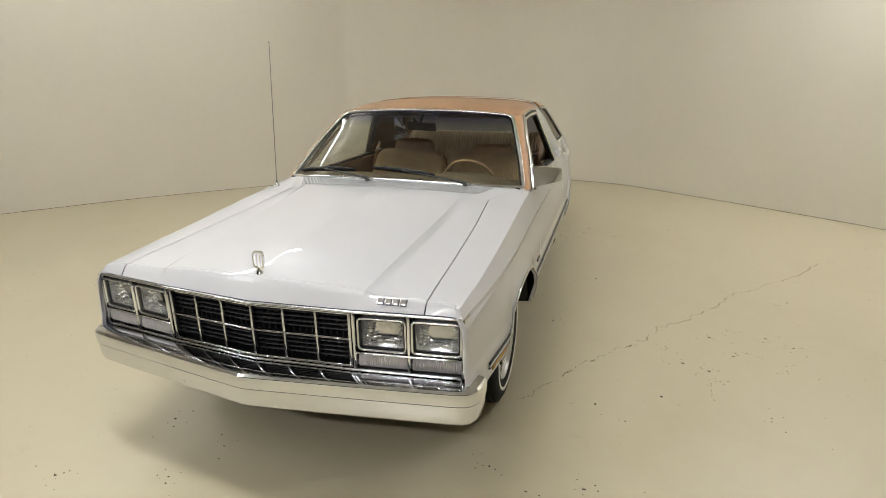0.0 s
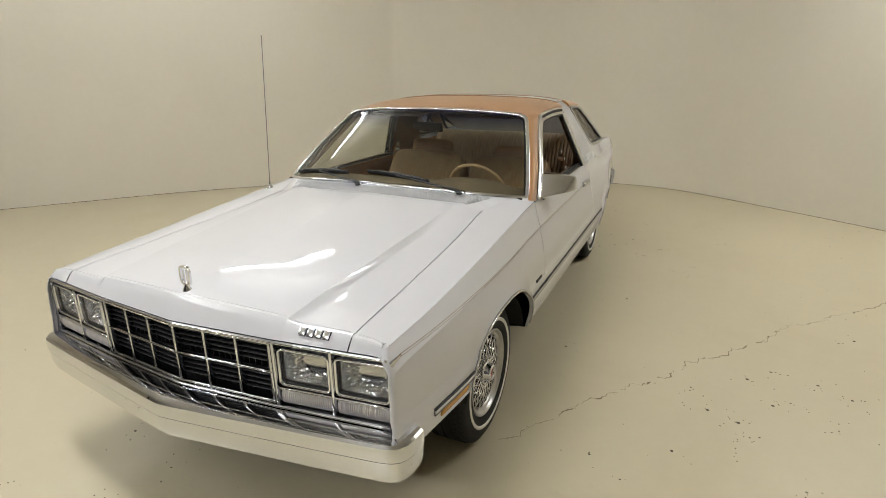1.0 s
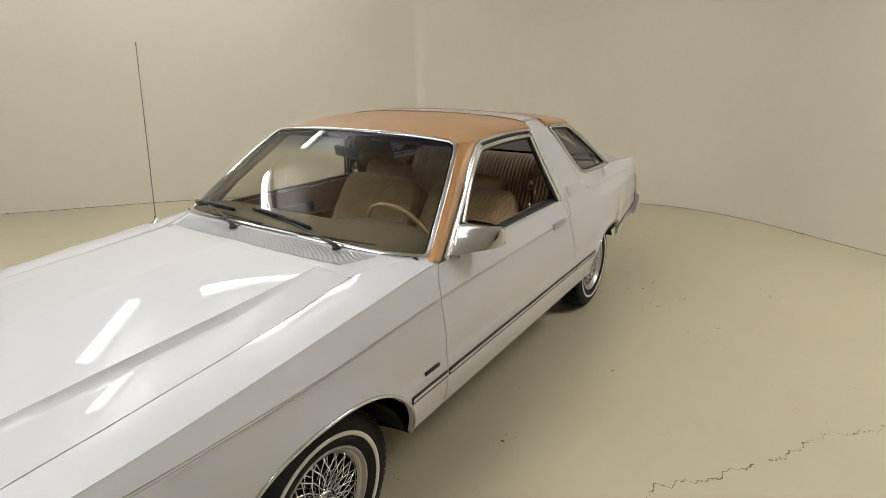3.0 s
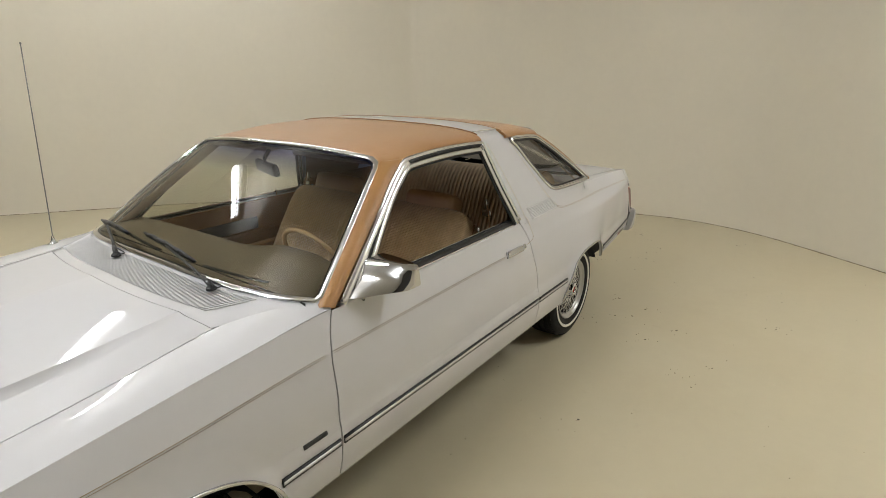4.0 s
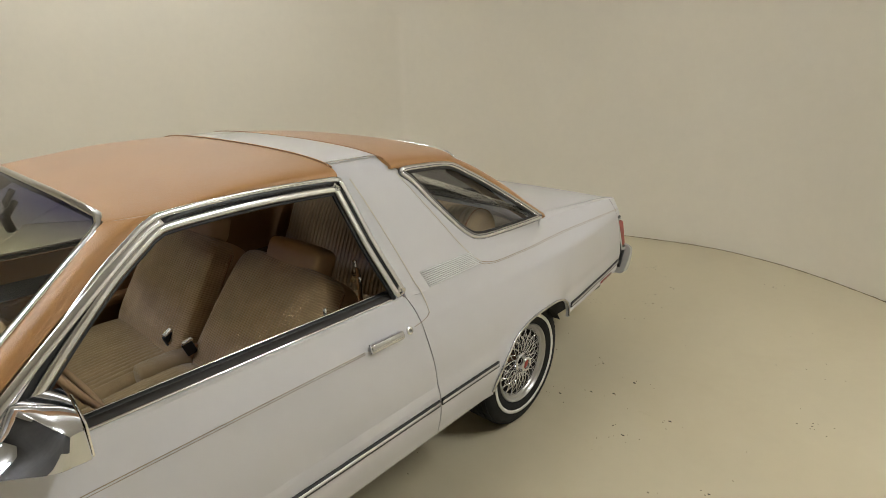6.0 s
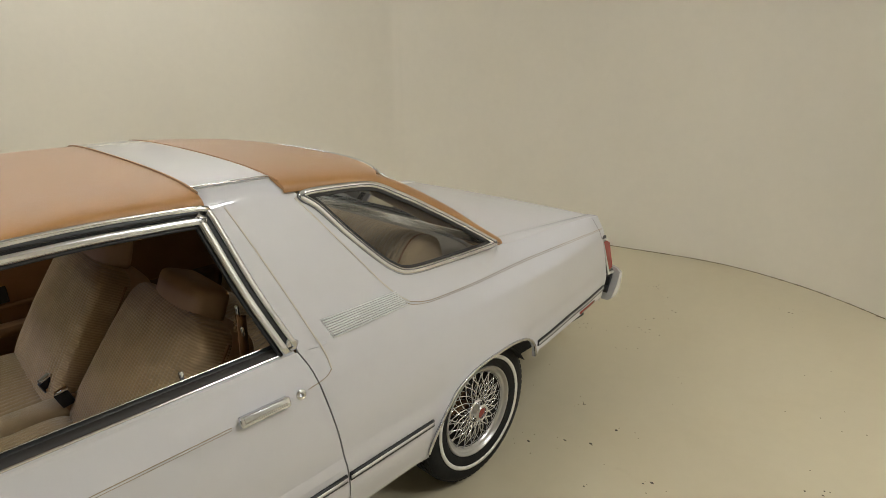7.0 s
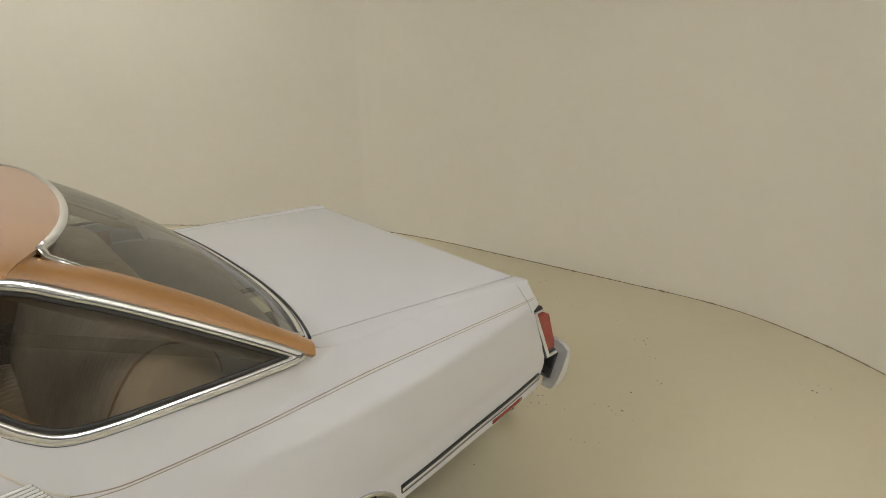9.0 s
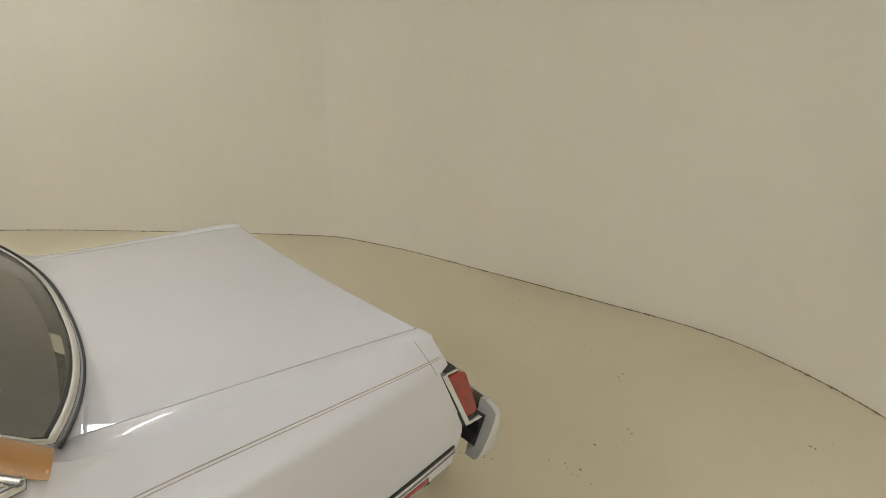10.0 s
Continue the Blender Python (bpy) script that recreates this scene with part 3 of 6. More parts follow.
def build_hood():
    bag = Bag()
    us = sorted(set(steps(-1, -0.68, 18) + steps(-0.68, 0.68, 48) + [-0.008, 0.008] + steps(0.68, 1, 18)))

    def f(u, v):
        x0, x1 = hood_x(u, -0.80), hood_x(u, 0.32)
        y0, y1 = hood_front(x0), hood_back(x1)
        y = y0 + (y1 - y0) * v
        x = hood_x(u, y)
        return (x, y, hood_z(x, y))

    bag.add(*grid(f, us, steps(0, 1, 48), skirt=0.02))

    # the nose turns down to the grille
    def lip(u, v):
        y0 = hood_front(hood_x(u, -0.80))
        xx = hood_x(u, y0)
        z0 = hood_z(xx, y0)
        return nose_face(Vector((xx, y0, z0)), v)

    bag.add(*grid(lip, us, steps(0, 1, 8), flip=True))
    # rounded fold along the nose
    def fold(u):
        y0 = hood_front(hood_x(u, -0.80))
        xx = hood_x(u, y0)
        return Vector((xx, y0 + 0.001, hood_z(xx, y0) - 0.0022))

    for a, b in ((-0.985, -0.73), (-0.66, 0.66), (0.73, 0.985)):
        bag.add(*sweep([fold(u) for u in steps(a, b, 30)], (0, -0.4, 0.9), ring(0.0042, 8)))
    hood = bag.ob("hood", M_PAINT, car, "white hood with centre crease and raised middle", sharp=14)
    # stand-up ornament on the nose
    orn = Bag()
    base = hood_z(0, -0.803)
    orn.add(*revolve([(0.0, 0.0), (0.0, 0.016), (0.006, 0.013), (0.02, 0.006), (0.02, 0.0)], 16))
    orn.v = [Vector((p.y, -0.800 + p.z, base + p.x - 0.002)) for p in orn.v]
    loop = [(0.021 * math.copysign(abs(math.cos(a)) ** 0.5, math.cos(a)), -0.800, base + 0.050 + 0.032 * math.copysign(abs(math.sin(a)) ** 0.5, math.sin(a))) for a in steps(0, 2 * math.pi, 32)[:-1]]
    orn.add(*sweep(loop, (0, -1, 0), [(-0.0035, -0.004), (0.0035, -0.004), (0.0035, 0.004), (-0.0035, 0.004)], closed=True))
    for dx in (-0.007, 0.007):
        block_bag(orn, dx, -0.800, base + 0.045, 0.004, 0.006, 0.052, 0.001, 1)
    orn.ob("hood_ornament", M_CHROME, hood, "chrome stand-up hood ornament")
    # the maker's badge as plain shapes
    for w, dx in ((0.021, 0.0), (0.021, 0.027), (0.021, 0.054), (0.021, 0.081)):
        x = 0.497 + dx
        y0 = hood_front(x)
        c = nose_face(Vector((x, y0, hood_z(x, y0))), 0.47)
        d = nose_face(Vector((x, y0, hood_z(x, y0))), 0.57)
        slope = math.degrees(math.atan2(c.z - d.z, c.y - d.y))
        b = Bag()
        m = pose(c.x, c.y - 0.002, c.z + 0.003, slope, 4, 5)
        block_bag(b, 0, 0, 0, w, 0.025, 0.009, 0.002, 2)
        blk = moved(b, m).ob("badge_block", M_CHROME, hood, "small chrome badge block")
        k = Bag()
        block_bag(k, 0.001, 0, -0.0045, w + 0.003, 0.028, 0.003, 0.001, 1)
        moved(k, m).ob("badge_base", M_BLACK, blk, "dark edge")


build_hood()


# ---- fenders, doors, quarters ----
def front_cut(z):
    """How the front edge of the fender leans: forward below, back to the fold above the lamps."""
    return -0.004 - 0.05 * max(0.0, 0.78 - z) + 0.026 * min(1.0, max(0.0, (z - 0.792) / 0.026))


def fender(s):
    bag = Bag()
    y0, y1 = -0.80, 0.60
    flank_sheet(bag, y0, y1, ZC, s, shift0=front_cut, shift1=lambda z: DOOR_F(z) - 0.60 - 0.005, rows=40)

    def topf(u, v):
        y1b = 0.66
        y = -0.774 + (y1b + 0.774) * v
        xe, ze = XE(min(y, 0.36)) + GAP, HOOD_E(min(y, 0.36)) if y < 0.36 else 0.931 + (y - 0.36) * 0.08
        if y > 0.36:
            xe = XE(0.36) + GAP + 0.14 * min(1, (y - 0.36) / 0.29) ** 1.6
            ze = 0.931 + 0.10 * (y - 0.36)
        xo, zo = XC(y), ZC(y)
        x = xe + (xo - xe) * u
        return (s * x, y, ze + (zo - ze) * u + 0.003 * math.sin(math.pi * u))

    bag.add(*grid(topf, steps(0, 1, 10), steps(0, 1, 60), flip=s < 0, skirt=0.012))

    # rounded corner from the flank round to the lamps
    def corner(a, z):
        yf = -0.80 + front_cut(z)
        xf = flank(yf, z) - 0.016
        return (s * (xf + 0.016 * math.cos(a)), yf - 0.016 * math.sin(a), z)

    def nose(u, v):
        p = Vector(topf(u, 0))
        q = nose_face(p, v)
        w = max(0.0, (u - 0.6) / 0.4) ** 2
        c = Vector(corner(math.pi / 2, min(q.z, 0.815)))
        return q.lerp(Vector((c.x, c.y, q.z)), w)

    bag.add(*grid(nose, steps(0, 1, 10), steps(0, 1, 8), flip=s > 0))
    bag.add(*grid(corner, steps(0, math.pi / 2, 6), steps(0.47, 0.819, 24), flip=s > 0))
    bag.add(*grid(lambda a, v: Vector(corner(a, 0.819)).lerp(Vector(topf(0.88, 0.004)), v), steps(0, math.pi / 2, 6), steps(0, 1, 2), flip=s < 0))
    bead = [Vector(topf(u, 0)) + Vector((0, 0.001, -0.0022)) for u in steps(0.02, 0.86, 12)]
    bag.add(*sweep(bead, (0, -0.5, 0.85), ring(0.0042, 8)))
    f = bag.ob("front_fender", M_PAINT, car, sharp=8)
    edge = []
    for i in range(61):
        a = math.pi * i / 60
        y = AF[0] - AF[1] * 0.999 * math.cos(a)
        edge.append(y)
    lip_path = [skin(y, arch(y, *AF), s, 0.002) for y in edge]
    mesh_ob("arch_moulding", *sweep(lip_path, [skin_normal(y, max(0.42, arch(y, *AF)), s) for y in edge], flat(0.010, 0.005)), M_BRUSHED, f, "thin bright wheel arch moulding")
    # small script badge low on the fender, as a plain bar
    pts = [skin(y, 0.590, s, 0.001) for y in steps(0.440, 0.530, 6)]
    mesh_ob("script_badge", *sweep(pts, [skin_normal(y, 0.59, s) for y in steps(0.440, 0.530, 6)], flat(0.014, 0.004)), M_BLACK, f, "dark script badge bar")
    return f


def door(s):
    bag = Bag()
    flank_sheet(bag, 0.60, 1.945, lambda y: 0.926 + 0.004 * y, s, shift0=lambda z: DOOR_F(z) - 0.60, shift1=lambda z: DOOR_R(z) - 1.945 - DGAP, rows=40)
    # the sill of the window, rolled in
    def sill(u, v):
        y = 0.70 + (1.865 - 0.70) * u
        p = skin(y, 0.926 + 0.004 * y, s)
        return (p.x - s * 0.032 * v, y, p.z + 0.010 * math.sin(math.pi * min(1, v * 1.2)) * 0.6)
    bag.add(*grid(sill, steps(0, 1, 40), steps(0, 1, 5), flip=s < 0, skirt=0.01))
    d = bag.ob("door", M_PAINT, car, sharp=8)
    # pull handle and lock
    if s > 0:
        # the recess is not pressed in: a black strip on the skin stands for its shade
        rec = Bag()
        ys = steps(1.676, 1.804, 10)
        rec.add(*sweep([skin(y, 0.835, s, 0.0) for y in ys], [skin_normal(y, 0.835, s) for y in ys], flat(0.029, 0.002)))
        rec.ob("handle_shade", M_BLACK, d, "black strip for the shade in the handle recess")
        c, n = skin(1.740, 0.836, s), skin_normal(1.740, 0.836, s)
        m = Matrix.Translation(c + n * 0.010) @ n.to_track_quat("X", "Z").to_matrix().to_4x4()
        bm = block(0, 0, 0, 0.020, 0.138, 0.030, 0.0085, 4)
        bmesh.ops.transform(bm, matrix=m, verts=bm.verts)
        hd = part("door_handle", bm, M_CHROME, d, "chrome pull-up door handle")
        bm = block(0.010, 0, 0.003, 0.003, 0.116, 0.016, 0.0014, 2)
        bmesh.ops.transform(bm, matrix=m, verts=bm.verts)
        part("handle_face", bm, M_BRUSHED, hd, "satin inset face")
        lk = Bag().add(*revolve([(0, 0), (0.006, 0.006), (0.006, 0.009), (0.003, 0.014), (-0.004, 0.015)], 20))
        c, n = skin(1.846, 0.835, s), skin_normal(1.846, 0.835, s)
        moved(lk, Matrix.Translation(c) @ n.to_track_quat("X", "Z").to_matrix().to_4x4()).ob("lock", M_CHROME, d, "round chrome door lock")
    return d


tail_y = spl((0.45, 3.692), (0.53, 3.728), (0.575, 3.754), (0.60, 3.757), (0.70, 3.716), (0.83, 3.660))


def tail_end(z):
    """How far the rear edge of the quarter lies behind y = 3.70: a cap over the lamp, a leaning edge below it."""
    k = min(1.0, max(0.0, (z - 0.827) / 0.012))
    return (tail_y(z) - 3.70) * (1 - k) + (-0.012 - 0.42 * (z - 0.86)) * k


def quarter(s):
    bag = Bag()
    flank_sheet(bag, 1.945, 3.70, lambda y: 0.93, s, shift0=lambda z: DOOR_R(z) - 1.945 + DGAP, shift1=tail_end, rows=40)
    BF = spl((0.93, 1.876), (0.95, 1.872), (1.114, 1.815), (1.335, 1.752), (1.366, 1.744))
    QF = spl((1.03, 2.285), (1.045, 2.262), (1.081, 2.214), (1.176, 2.127), (1.275, 2.052), (1.335, 1.996), (1.366, 1.974))

    def mid(u, v):
        z = 0.93 + 0.10 * v
        y = BF(z) + (2.70 - BF(z)) * u
        return skin(y, z, s)

    bag.add(*grid(mid, steps(0, 1, 30), steps(0, 1, 12), flip=s < 0, skirt=0.012))
    inv = spl((2.70, 1.03), (2.775, 1.03), (2.83, 0.992), (2.90, 0.966), (3.0, 0.957), (3.3, 0.953), (3.6, 0.944), (3.70, 0.932))

    def rear_mid(y, v):
        return skin(y, 0.93 + (inv(y) - 0.93) * v, s)

    bag.add(*grid(rear_mid, steps(2.70, 3.662, 44), steps(0, 1, 10), flip=s < 0, skirt=0.012))

    def up(u, v):
        z = 1.03 + 0.337 * v
        y = BF(z) + (QF(z) - BF(z)) * u
        return skin(y, z, s)

    bag.add(*grid(up, steps(0, 1, 16), steps(0, 1, 32), flip=s < 0, skirt=0.012))
    # top of the tail fender up to the trunk lid

    def tail_top(u, v):
        y = 2.775 + (3.658 - 2.775) * v
        z0 = inv(y)
        a = Vector((flank(y, z0), y, z0))
        b = Vector((TRUNK_X(y) + GAP, y, trunk_z(TRUNK_X(y), y)))
        p = a.lerp(b, u)
        return (s * p.x, p.y, p.z + 0.002 * math.sin(math.pi * u))

    bag.add(*grid(tail_top, steps(0, 1, 8), steps(0, 1, 40), flip=s > 0, skirt=0.012))
    q = bag.ob("rear_quarter", M_PAINT, car, "white rear quarter panel with broad roof pillar", sharp=18)
    ys = [AR[0] - AR[1] * 0.999 * math.cos(math.pi * i / 60) for i in range(61)]
    mesh_ob("arch_moulding", *sweep([skin(y, arch(y, *AR), s, 0.002) for y in ys], [skin_normal(y, max(0.42, arch(y, *AR)), s) for y in ys], flat(0.010, 0.005)), M_BRUSHED, q, "thin bright wheel arch moulding")
    # dark joint of the tail cap
    zz = steps(0.826, 0.938, 8)
    jp = [(3.598 + 0.45 * (0.94 - z), z) for z in zz]
    mesh_ob("panel_joint", *sweep([skin(y, z, s, 0.0003) for y, z in jp], [skin_normal(y, z, s) for y, z in jp], flat(0.0011, 0.0006, 0.0002)), M_MAST, q)
    # louvred vent: nine ribs
    for i in range(9):
        t = i / 8
        a = (1.962 + 0.020 * t, 0.990 - 0.052 * t)
        b = (2.236 + 0.030 * t, 0.990 - 0.046 * t)
        pts = [(a[0] + (b[0] - a[0]) * k / 8, a[1] + (b[1] - a[1]) * k / 8) for k in range(9)]
        mesh_ob("vent_rib", *sweep([skin(y, z, s, 0.001) for y, z in pts], [skin_normal(y, z, s) for y, z in pts], flat(0.0047, 0.003)), M_VENT, q)
    # grey sheet on the skin: the shade between the ribs, put in as colour
    back = Bag()
    back.add(*grid(lambda u, v: skin(1.958 + 0.028 * v + (0.278 + 0.006 * v) * u, 0.993 - 0.057 * v + 0.006 * u * v, s, 0.0006), steps(0, 1, 8), steps(0, 1, 4), flip=s > 0))
    back.ob("vent_shade_backing", M_VENTBACK, q)
    # tan pinstripe bordering the pillar, thin as paint
    def stripe(pts, w, material=M_STRIPE):
        path = smooth_path([(p[0], p[1], 0) for p in pts], 8)
        mesh_ob("pinstripe", *sweep([skin(p.x, p.y, s, 0.0004) for p in path], [skin_normal(p.x, p.y, s) for p in path], flat(w, 0.0008, 0.0002)), material, q)
    rear = [(3.672, 0.874), (3.4, 0.890), (3.0, 0.905), (2.7, 0.914), (2.42, 0.925), (2.34, 0.932), (2.28, 0.948), (2.235, 0.985), (2.19, 1.04), (2.12, 1.14), (2.06, 1.225), (2.0, 1.31)]
    stripe(rear[:7], 0.0022)
    stripe(rear[6:], 0.0045, M_TANLINE)
    stripe([(y + (0.0 if z < 0.93 else -0.006), z - (0.0052 if z < 0.95 else 0.002)) for y, z in rear[:8]], 0.0016)
    front = [(1.87, 0.838), (1.925, 0.846), (1.952, 0.862), (1.948, 0.90), (1.93, 0.96), (1.895, 1.06), (1.845, 1.2), (1.80, 1.32)]
    stripe(front[:3], 0.0022)
    stripe(front[2:], 0.0045, M_TANLINE)
    return q


TRUNK_X = spl((2.78, 0.600), (3.0, 0.612), (3.45, 0.632), (3.66, 0.64))
TRUNK_C = spl((2.80, 0.988), (3.0, 0.984), (3.3, 0.976), (3.5, 0.964), (3.66, 0.950))


def trunk_z(x, y):
    e = 0.972 - 0.036 * max(0, (y - 2.8) / 0.86) ** 1.3
    a = min(1, abs(x) / TRUNK_X(y))
    c = TRUNK_C(y)
    return c + (e - c) * a ** 2.4


def build_trunk():
    bag = Bag()

    def f(u, v):
        back = 3.606 + 0.04 * abs(u) ** 2
        y0 = 2.90 - 0.11 * abs(u) ** 2.2
        y = y0 + (back - y0) * v
        x = u * TRUNK_X(y)
        return (x, y, trunk_z(x, y))

    bag.add(*grid(f, steps(-1, 1, 48), steps(0, 1, 30), skirt=0.016))

    def lip(u, v):
        p = Vector(f(u, 1))
        a = 1.5 * v
        return (p.x, p.y + 0.02 * math.sin(a) + 0.02 * max(0, v - 0.7), p.z - 0.02 * (1 - math.cos(a)) - 0.06 * max(0, v - 0.7) / 0.3)

    bag.add(*grid(lip, steps(-1, 1, 48), steps(0, 1, 8)))
    bag.ob("trunk_lid", M_PAINT, car, "flat white trunk lid", sharp=30)


build_trunk()
for s in (1, -1):
    fender(s)
    door(s)
    quarter(s)


# front pinstripe on fender and door, body-side mouldings, rocker
def side_trim(s):
    def run(name, y0, y1, zf, prof, material, lift=0.001, n=24, label=""):
        ys = steps(y0, y1, n)
        return mesh_ob(name, *sweep([skin(y, zf(y), s, lift) for y in ys], [skin_normal(y, zf(y), s) for y in ys], prof), material, car, label)

    pz = spl((-0.80, 0.787), (-0.445, 0.79), (0.035, 0.797), (0.55, 0.82), (1.28, 0.83), (1.66, 0.834))
    run("pinstripe", -0.76, 0.58, pz, flat(0.0020, 0.0008, 0.0002), M_STRIPE, 0.0004)
    run("pinstripe", 0.61, 1.655, pz, flat(0.0020, 0.0008, 0.0002), M_STRIPE, 0.0004)
    run("pinstripe", -0.76, 0.58, lambda y: pz(y) - 0.006, flat(0.0012, 0.0008, 0.0002), M_STRIPE, 0.0004)
    run("pinstripe", 0.61, 1.655, lambda y: pz(y) - 0.006, flat(0.0012, 0.0008, 0.0002), M_STRIPE, 0.0004)
    tz = lambda y: 0.529 + 0.016 * max(0.0, y - 3.0)  # noqa: E731
    for y0, y1 in ((-0.64, -0.372), (0.352, 0.577), (0.592, 1.938), (1.950, 2.292), (2.985, 3.715)):
        m = run("side_moulding", y0, y1, tz, flat(0.027, 0.006, 0.002), M_BLACK, 0.001, label="black and bright body-side moulding")
        ys = steps(y0, y1, 24)
        mesh_ob("bright_strip", *sweep([skin(y, tz(y), s, 0.0042) for y in ys], [skin_normal(y, tz(y), s) for y in ys], flat(0.012, 0.004, 0.0015)), M_WHITESTRIP, m, "bright strip")
    # rocker under the doors
    bag = Bag()
    prof = [(0.0, 0.0), (-0.005, -0.010), (-0.018, -0.016), (-0.06, -0.020), (-0.12, -0.03), (-0.2, -0.05)]
    bag.add(*grid(lambda u, v: (s * (flank(u, BOTTOM) + np.interp(v, range(6), [p[0] for p in prof])), u, BOTTOM + np.interp(v, range(6), [p[1] for p in prof])), steps(0.37, 2.285, 40), range(6), flip=s > 0))
    rk = bag.ob("rocker", M_PAINT, car)
    rk.data.materials.append(M_DARK)
    for f in rk.data.polygons:
        if f.center.z < BOTTOM - 0.017:
            f.material_index = 1
    # side marker lamps
    ys = steps(-0.60, -0.415, 8)
    mesh_ob("side_marker", *sweep([skin(y, 0.502, s, 0.001) for y in ys], [skin_normal(y, 0.502, s) for y in ys], flat(0.021, 0.004, 0.002)), M_AMBER, car, "amber side marker lamp")
    ys = steps(3.42, 3.60, 8)
    mesh_ob("side_marker", *sweep([skin(y, 0.503, s, 0.001) for y in ys], [skin_normal(y, 0.503, s) for y in ys], flat(0.013, 0.003, 0.001)), M_RED, car, "red side marker lamp")


both(side_trim)


# ---- roof: tan vinyl front and rear, white band between ----
RAIL = spl((1.08, 0.590), (1.14, 0.615), (1.225, 0.640), (1.44, 0.642), (1.75, 0.643), (2.0, 0.643), (2.29, 0.652), (2.40, 0.672))
RAILZ = spl((1.08, 1.318), (1.14, 1.322), (1.225, 1.326), (1.44, 1.334), (1.75, 1.331), (2.0, 1.328), (2.29, 1.306), (2.40, 1.252))
ROOFC = spl((1.06, 1.340), (1.12, 1.352), (1.3, 1.378), (1.6, 1.400), (1.9, 1.403), (2.2, 1.386), (2.36, 1.365), (2.45, 1.342))


def roof_pt(u, y, lift=0.0):
    a = abs(u)
    zr, zc = RAILZ(y), ROOFC(y)
    x = RAIL(y) * math.copysign(1 - (1 - a) ** 1.25, u) if a < 1 else RAIL(y) * u
    k = min(1.0, max(0.0, (1.46 - y) / 0.30))
    k = k * k * (3 - 2 * k)
    full = (1 - a ** (2.1 + 0.3 * k)) ** (0.46 + 0.49 * k)
    return Vector((x * (1 + lift * 0.5), y, zr + (zc - zr) * full + lift))


def roof_sheet(name, y0, y1, material, lift, label):
    bag = Bag()
    wide = 0.87 if material is M_PAINT else 1.0
    us = [wide * math.copysign(1 - (1 - abs(t)) ** 1.6, t) for t in steps(-1, 1, 60)]
    bag.add(*grid(lambda u, v: roof_pt(u, y0(u) + (y1(u) - y0(u)) * v, lift), us, steps(0, 1, 26), skirt=0.012))
    return bag.ob(name, material, car, label, sharp=50)


def seam_f(u):
    return 1.722 + 0.027 * u * u


def seam_r(u):
    return 1.930 + 0.030 * u * u + 0.013 * u ** 8


def front_edge(u):
    return 1.088 + 0.020 * u * u


def back_edge(u):
    return 2.440 - 0.160 * abs(u) ** 2.3


def front_roof():
    """Front roof panel and both windscreen pillars as one padded skin."""
    us = [math.copysign(1 - (1 - abs(t)) ** 1.6, t) for t in steps(-1, 1, 60)]
    rows = steps(0, 1, 26)
    y_at = lambda u, v: front_edge(u) + (seam_f(u) - front_edge(u)) * v  # noqa: E731
    bag = Bag().add(*grid(lambda u, v: roof_pt(u, y_at(u, v)), us, rows))
    k = 6
    for s in (1, -1):
        edge = [roof_pt(1.0, y_at(1.0, rows[i])) for i in range(k + 1)]
        inner = smooth_path([(0.764, 0.622, 0.943), (0.758, 0.640, 0.957), (0.725, 0.760, 1.055), (0.672, 0.920, 1.180), (0.616, 1.058, 1.287), tuple(edge[0])], 6)
        outer = smooth_path([(0.792, 0.672, 0.932), (0.787, 0.692, 0.950), (0.751, 0.832, 1.063), (0.702, 0.992, 1.183), (0.656, 1.150, 1.290), tuple(edge[-1])], 6)
        n = len(inner)

        def f(u, v):
            i = int(round(v * (n - 1)))
            p = inner[i].lerp(outer[i], u)
            e = edge[int(round(u * k))]
            w = max(0.0, (v - 0.75) / 0.25) ** 2
            b = 0.010 * math.sin(math.pi * u) * (1 - w)
            line = edge[0].lerp(edge[-1], u)
            p = p + (e - line) * w
            return (s * (p.x + b * 0.75), p.y - b * 0.3, p.z + b * 0.6)

        bag.add(*grid(f, steps(0, 1, k), steps(0, 1, n - 1), flip=s > 0))
    return weld(bag.ob("roof_front", M_VINYL, car, "tan padded vinyl front roof panel and windscreen pillars", sharp=0))


roof_front = front_roof()
roof_band = roof_sheet("roof_band", seam_f, seam_r, M_PAINT, 0.003, "white painted roof band")
roof_rear = roof_sheet("roof_rear", lambda u: seam_r(u), back_edge, M_VINYL, 0.0, "tan padded vinyl rear roof panel")
for seam in (seam_f, seam_r):
    us = steps(-0.93, 0.93, 60)
    mesh_ob("seam_welt", *sweep([roof_pt(u, seam(u), 0.003) for u in us], (0, 0, 1), ring(0.0028, 6)), M_TANTRIM, roof_band, "brown seam welt")


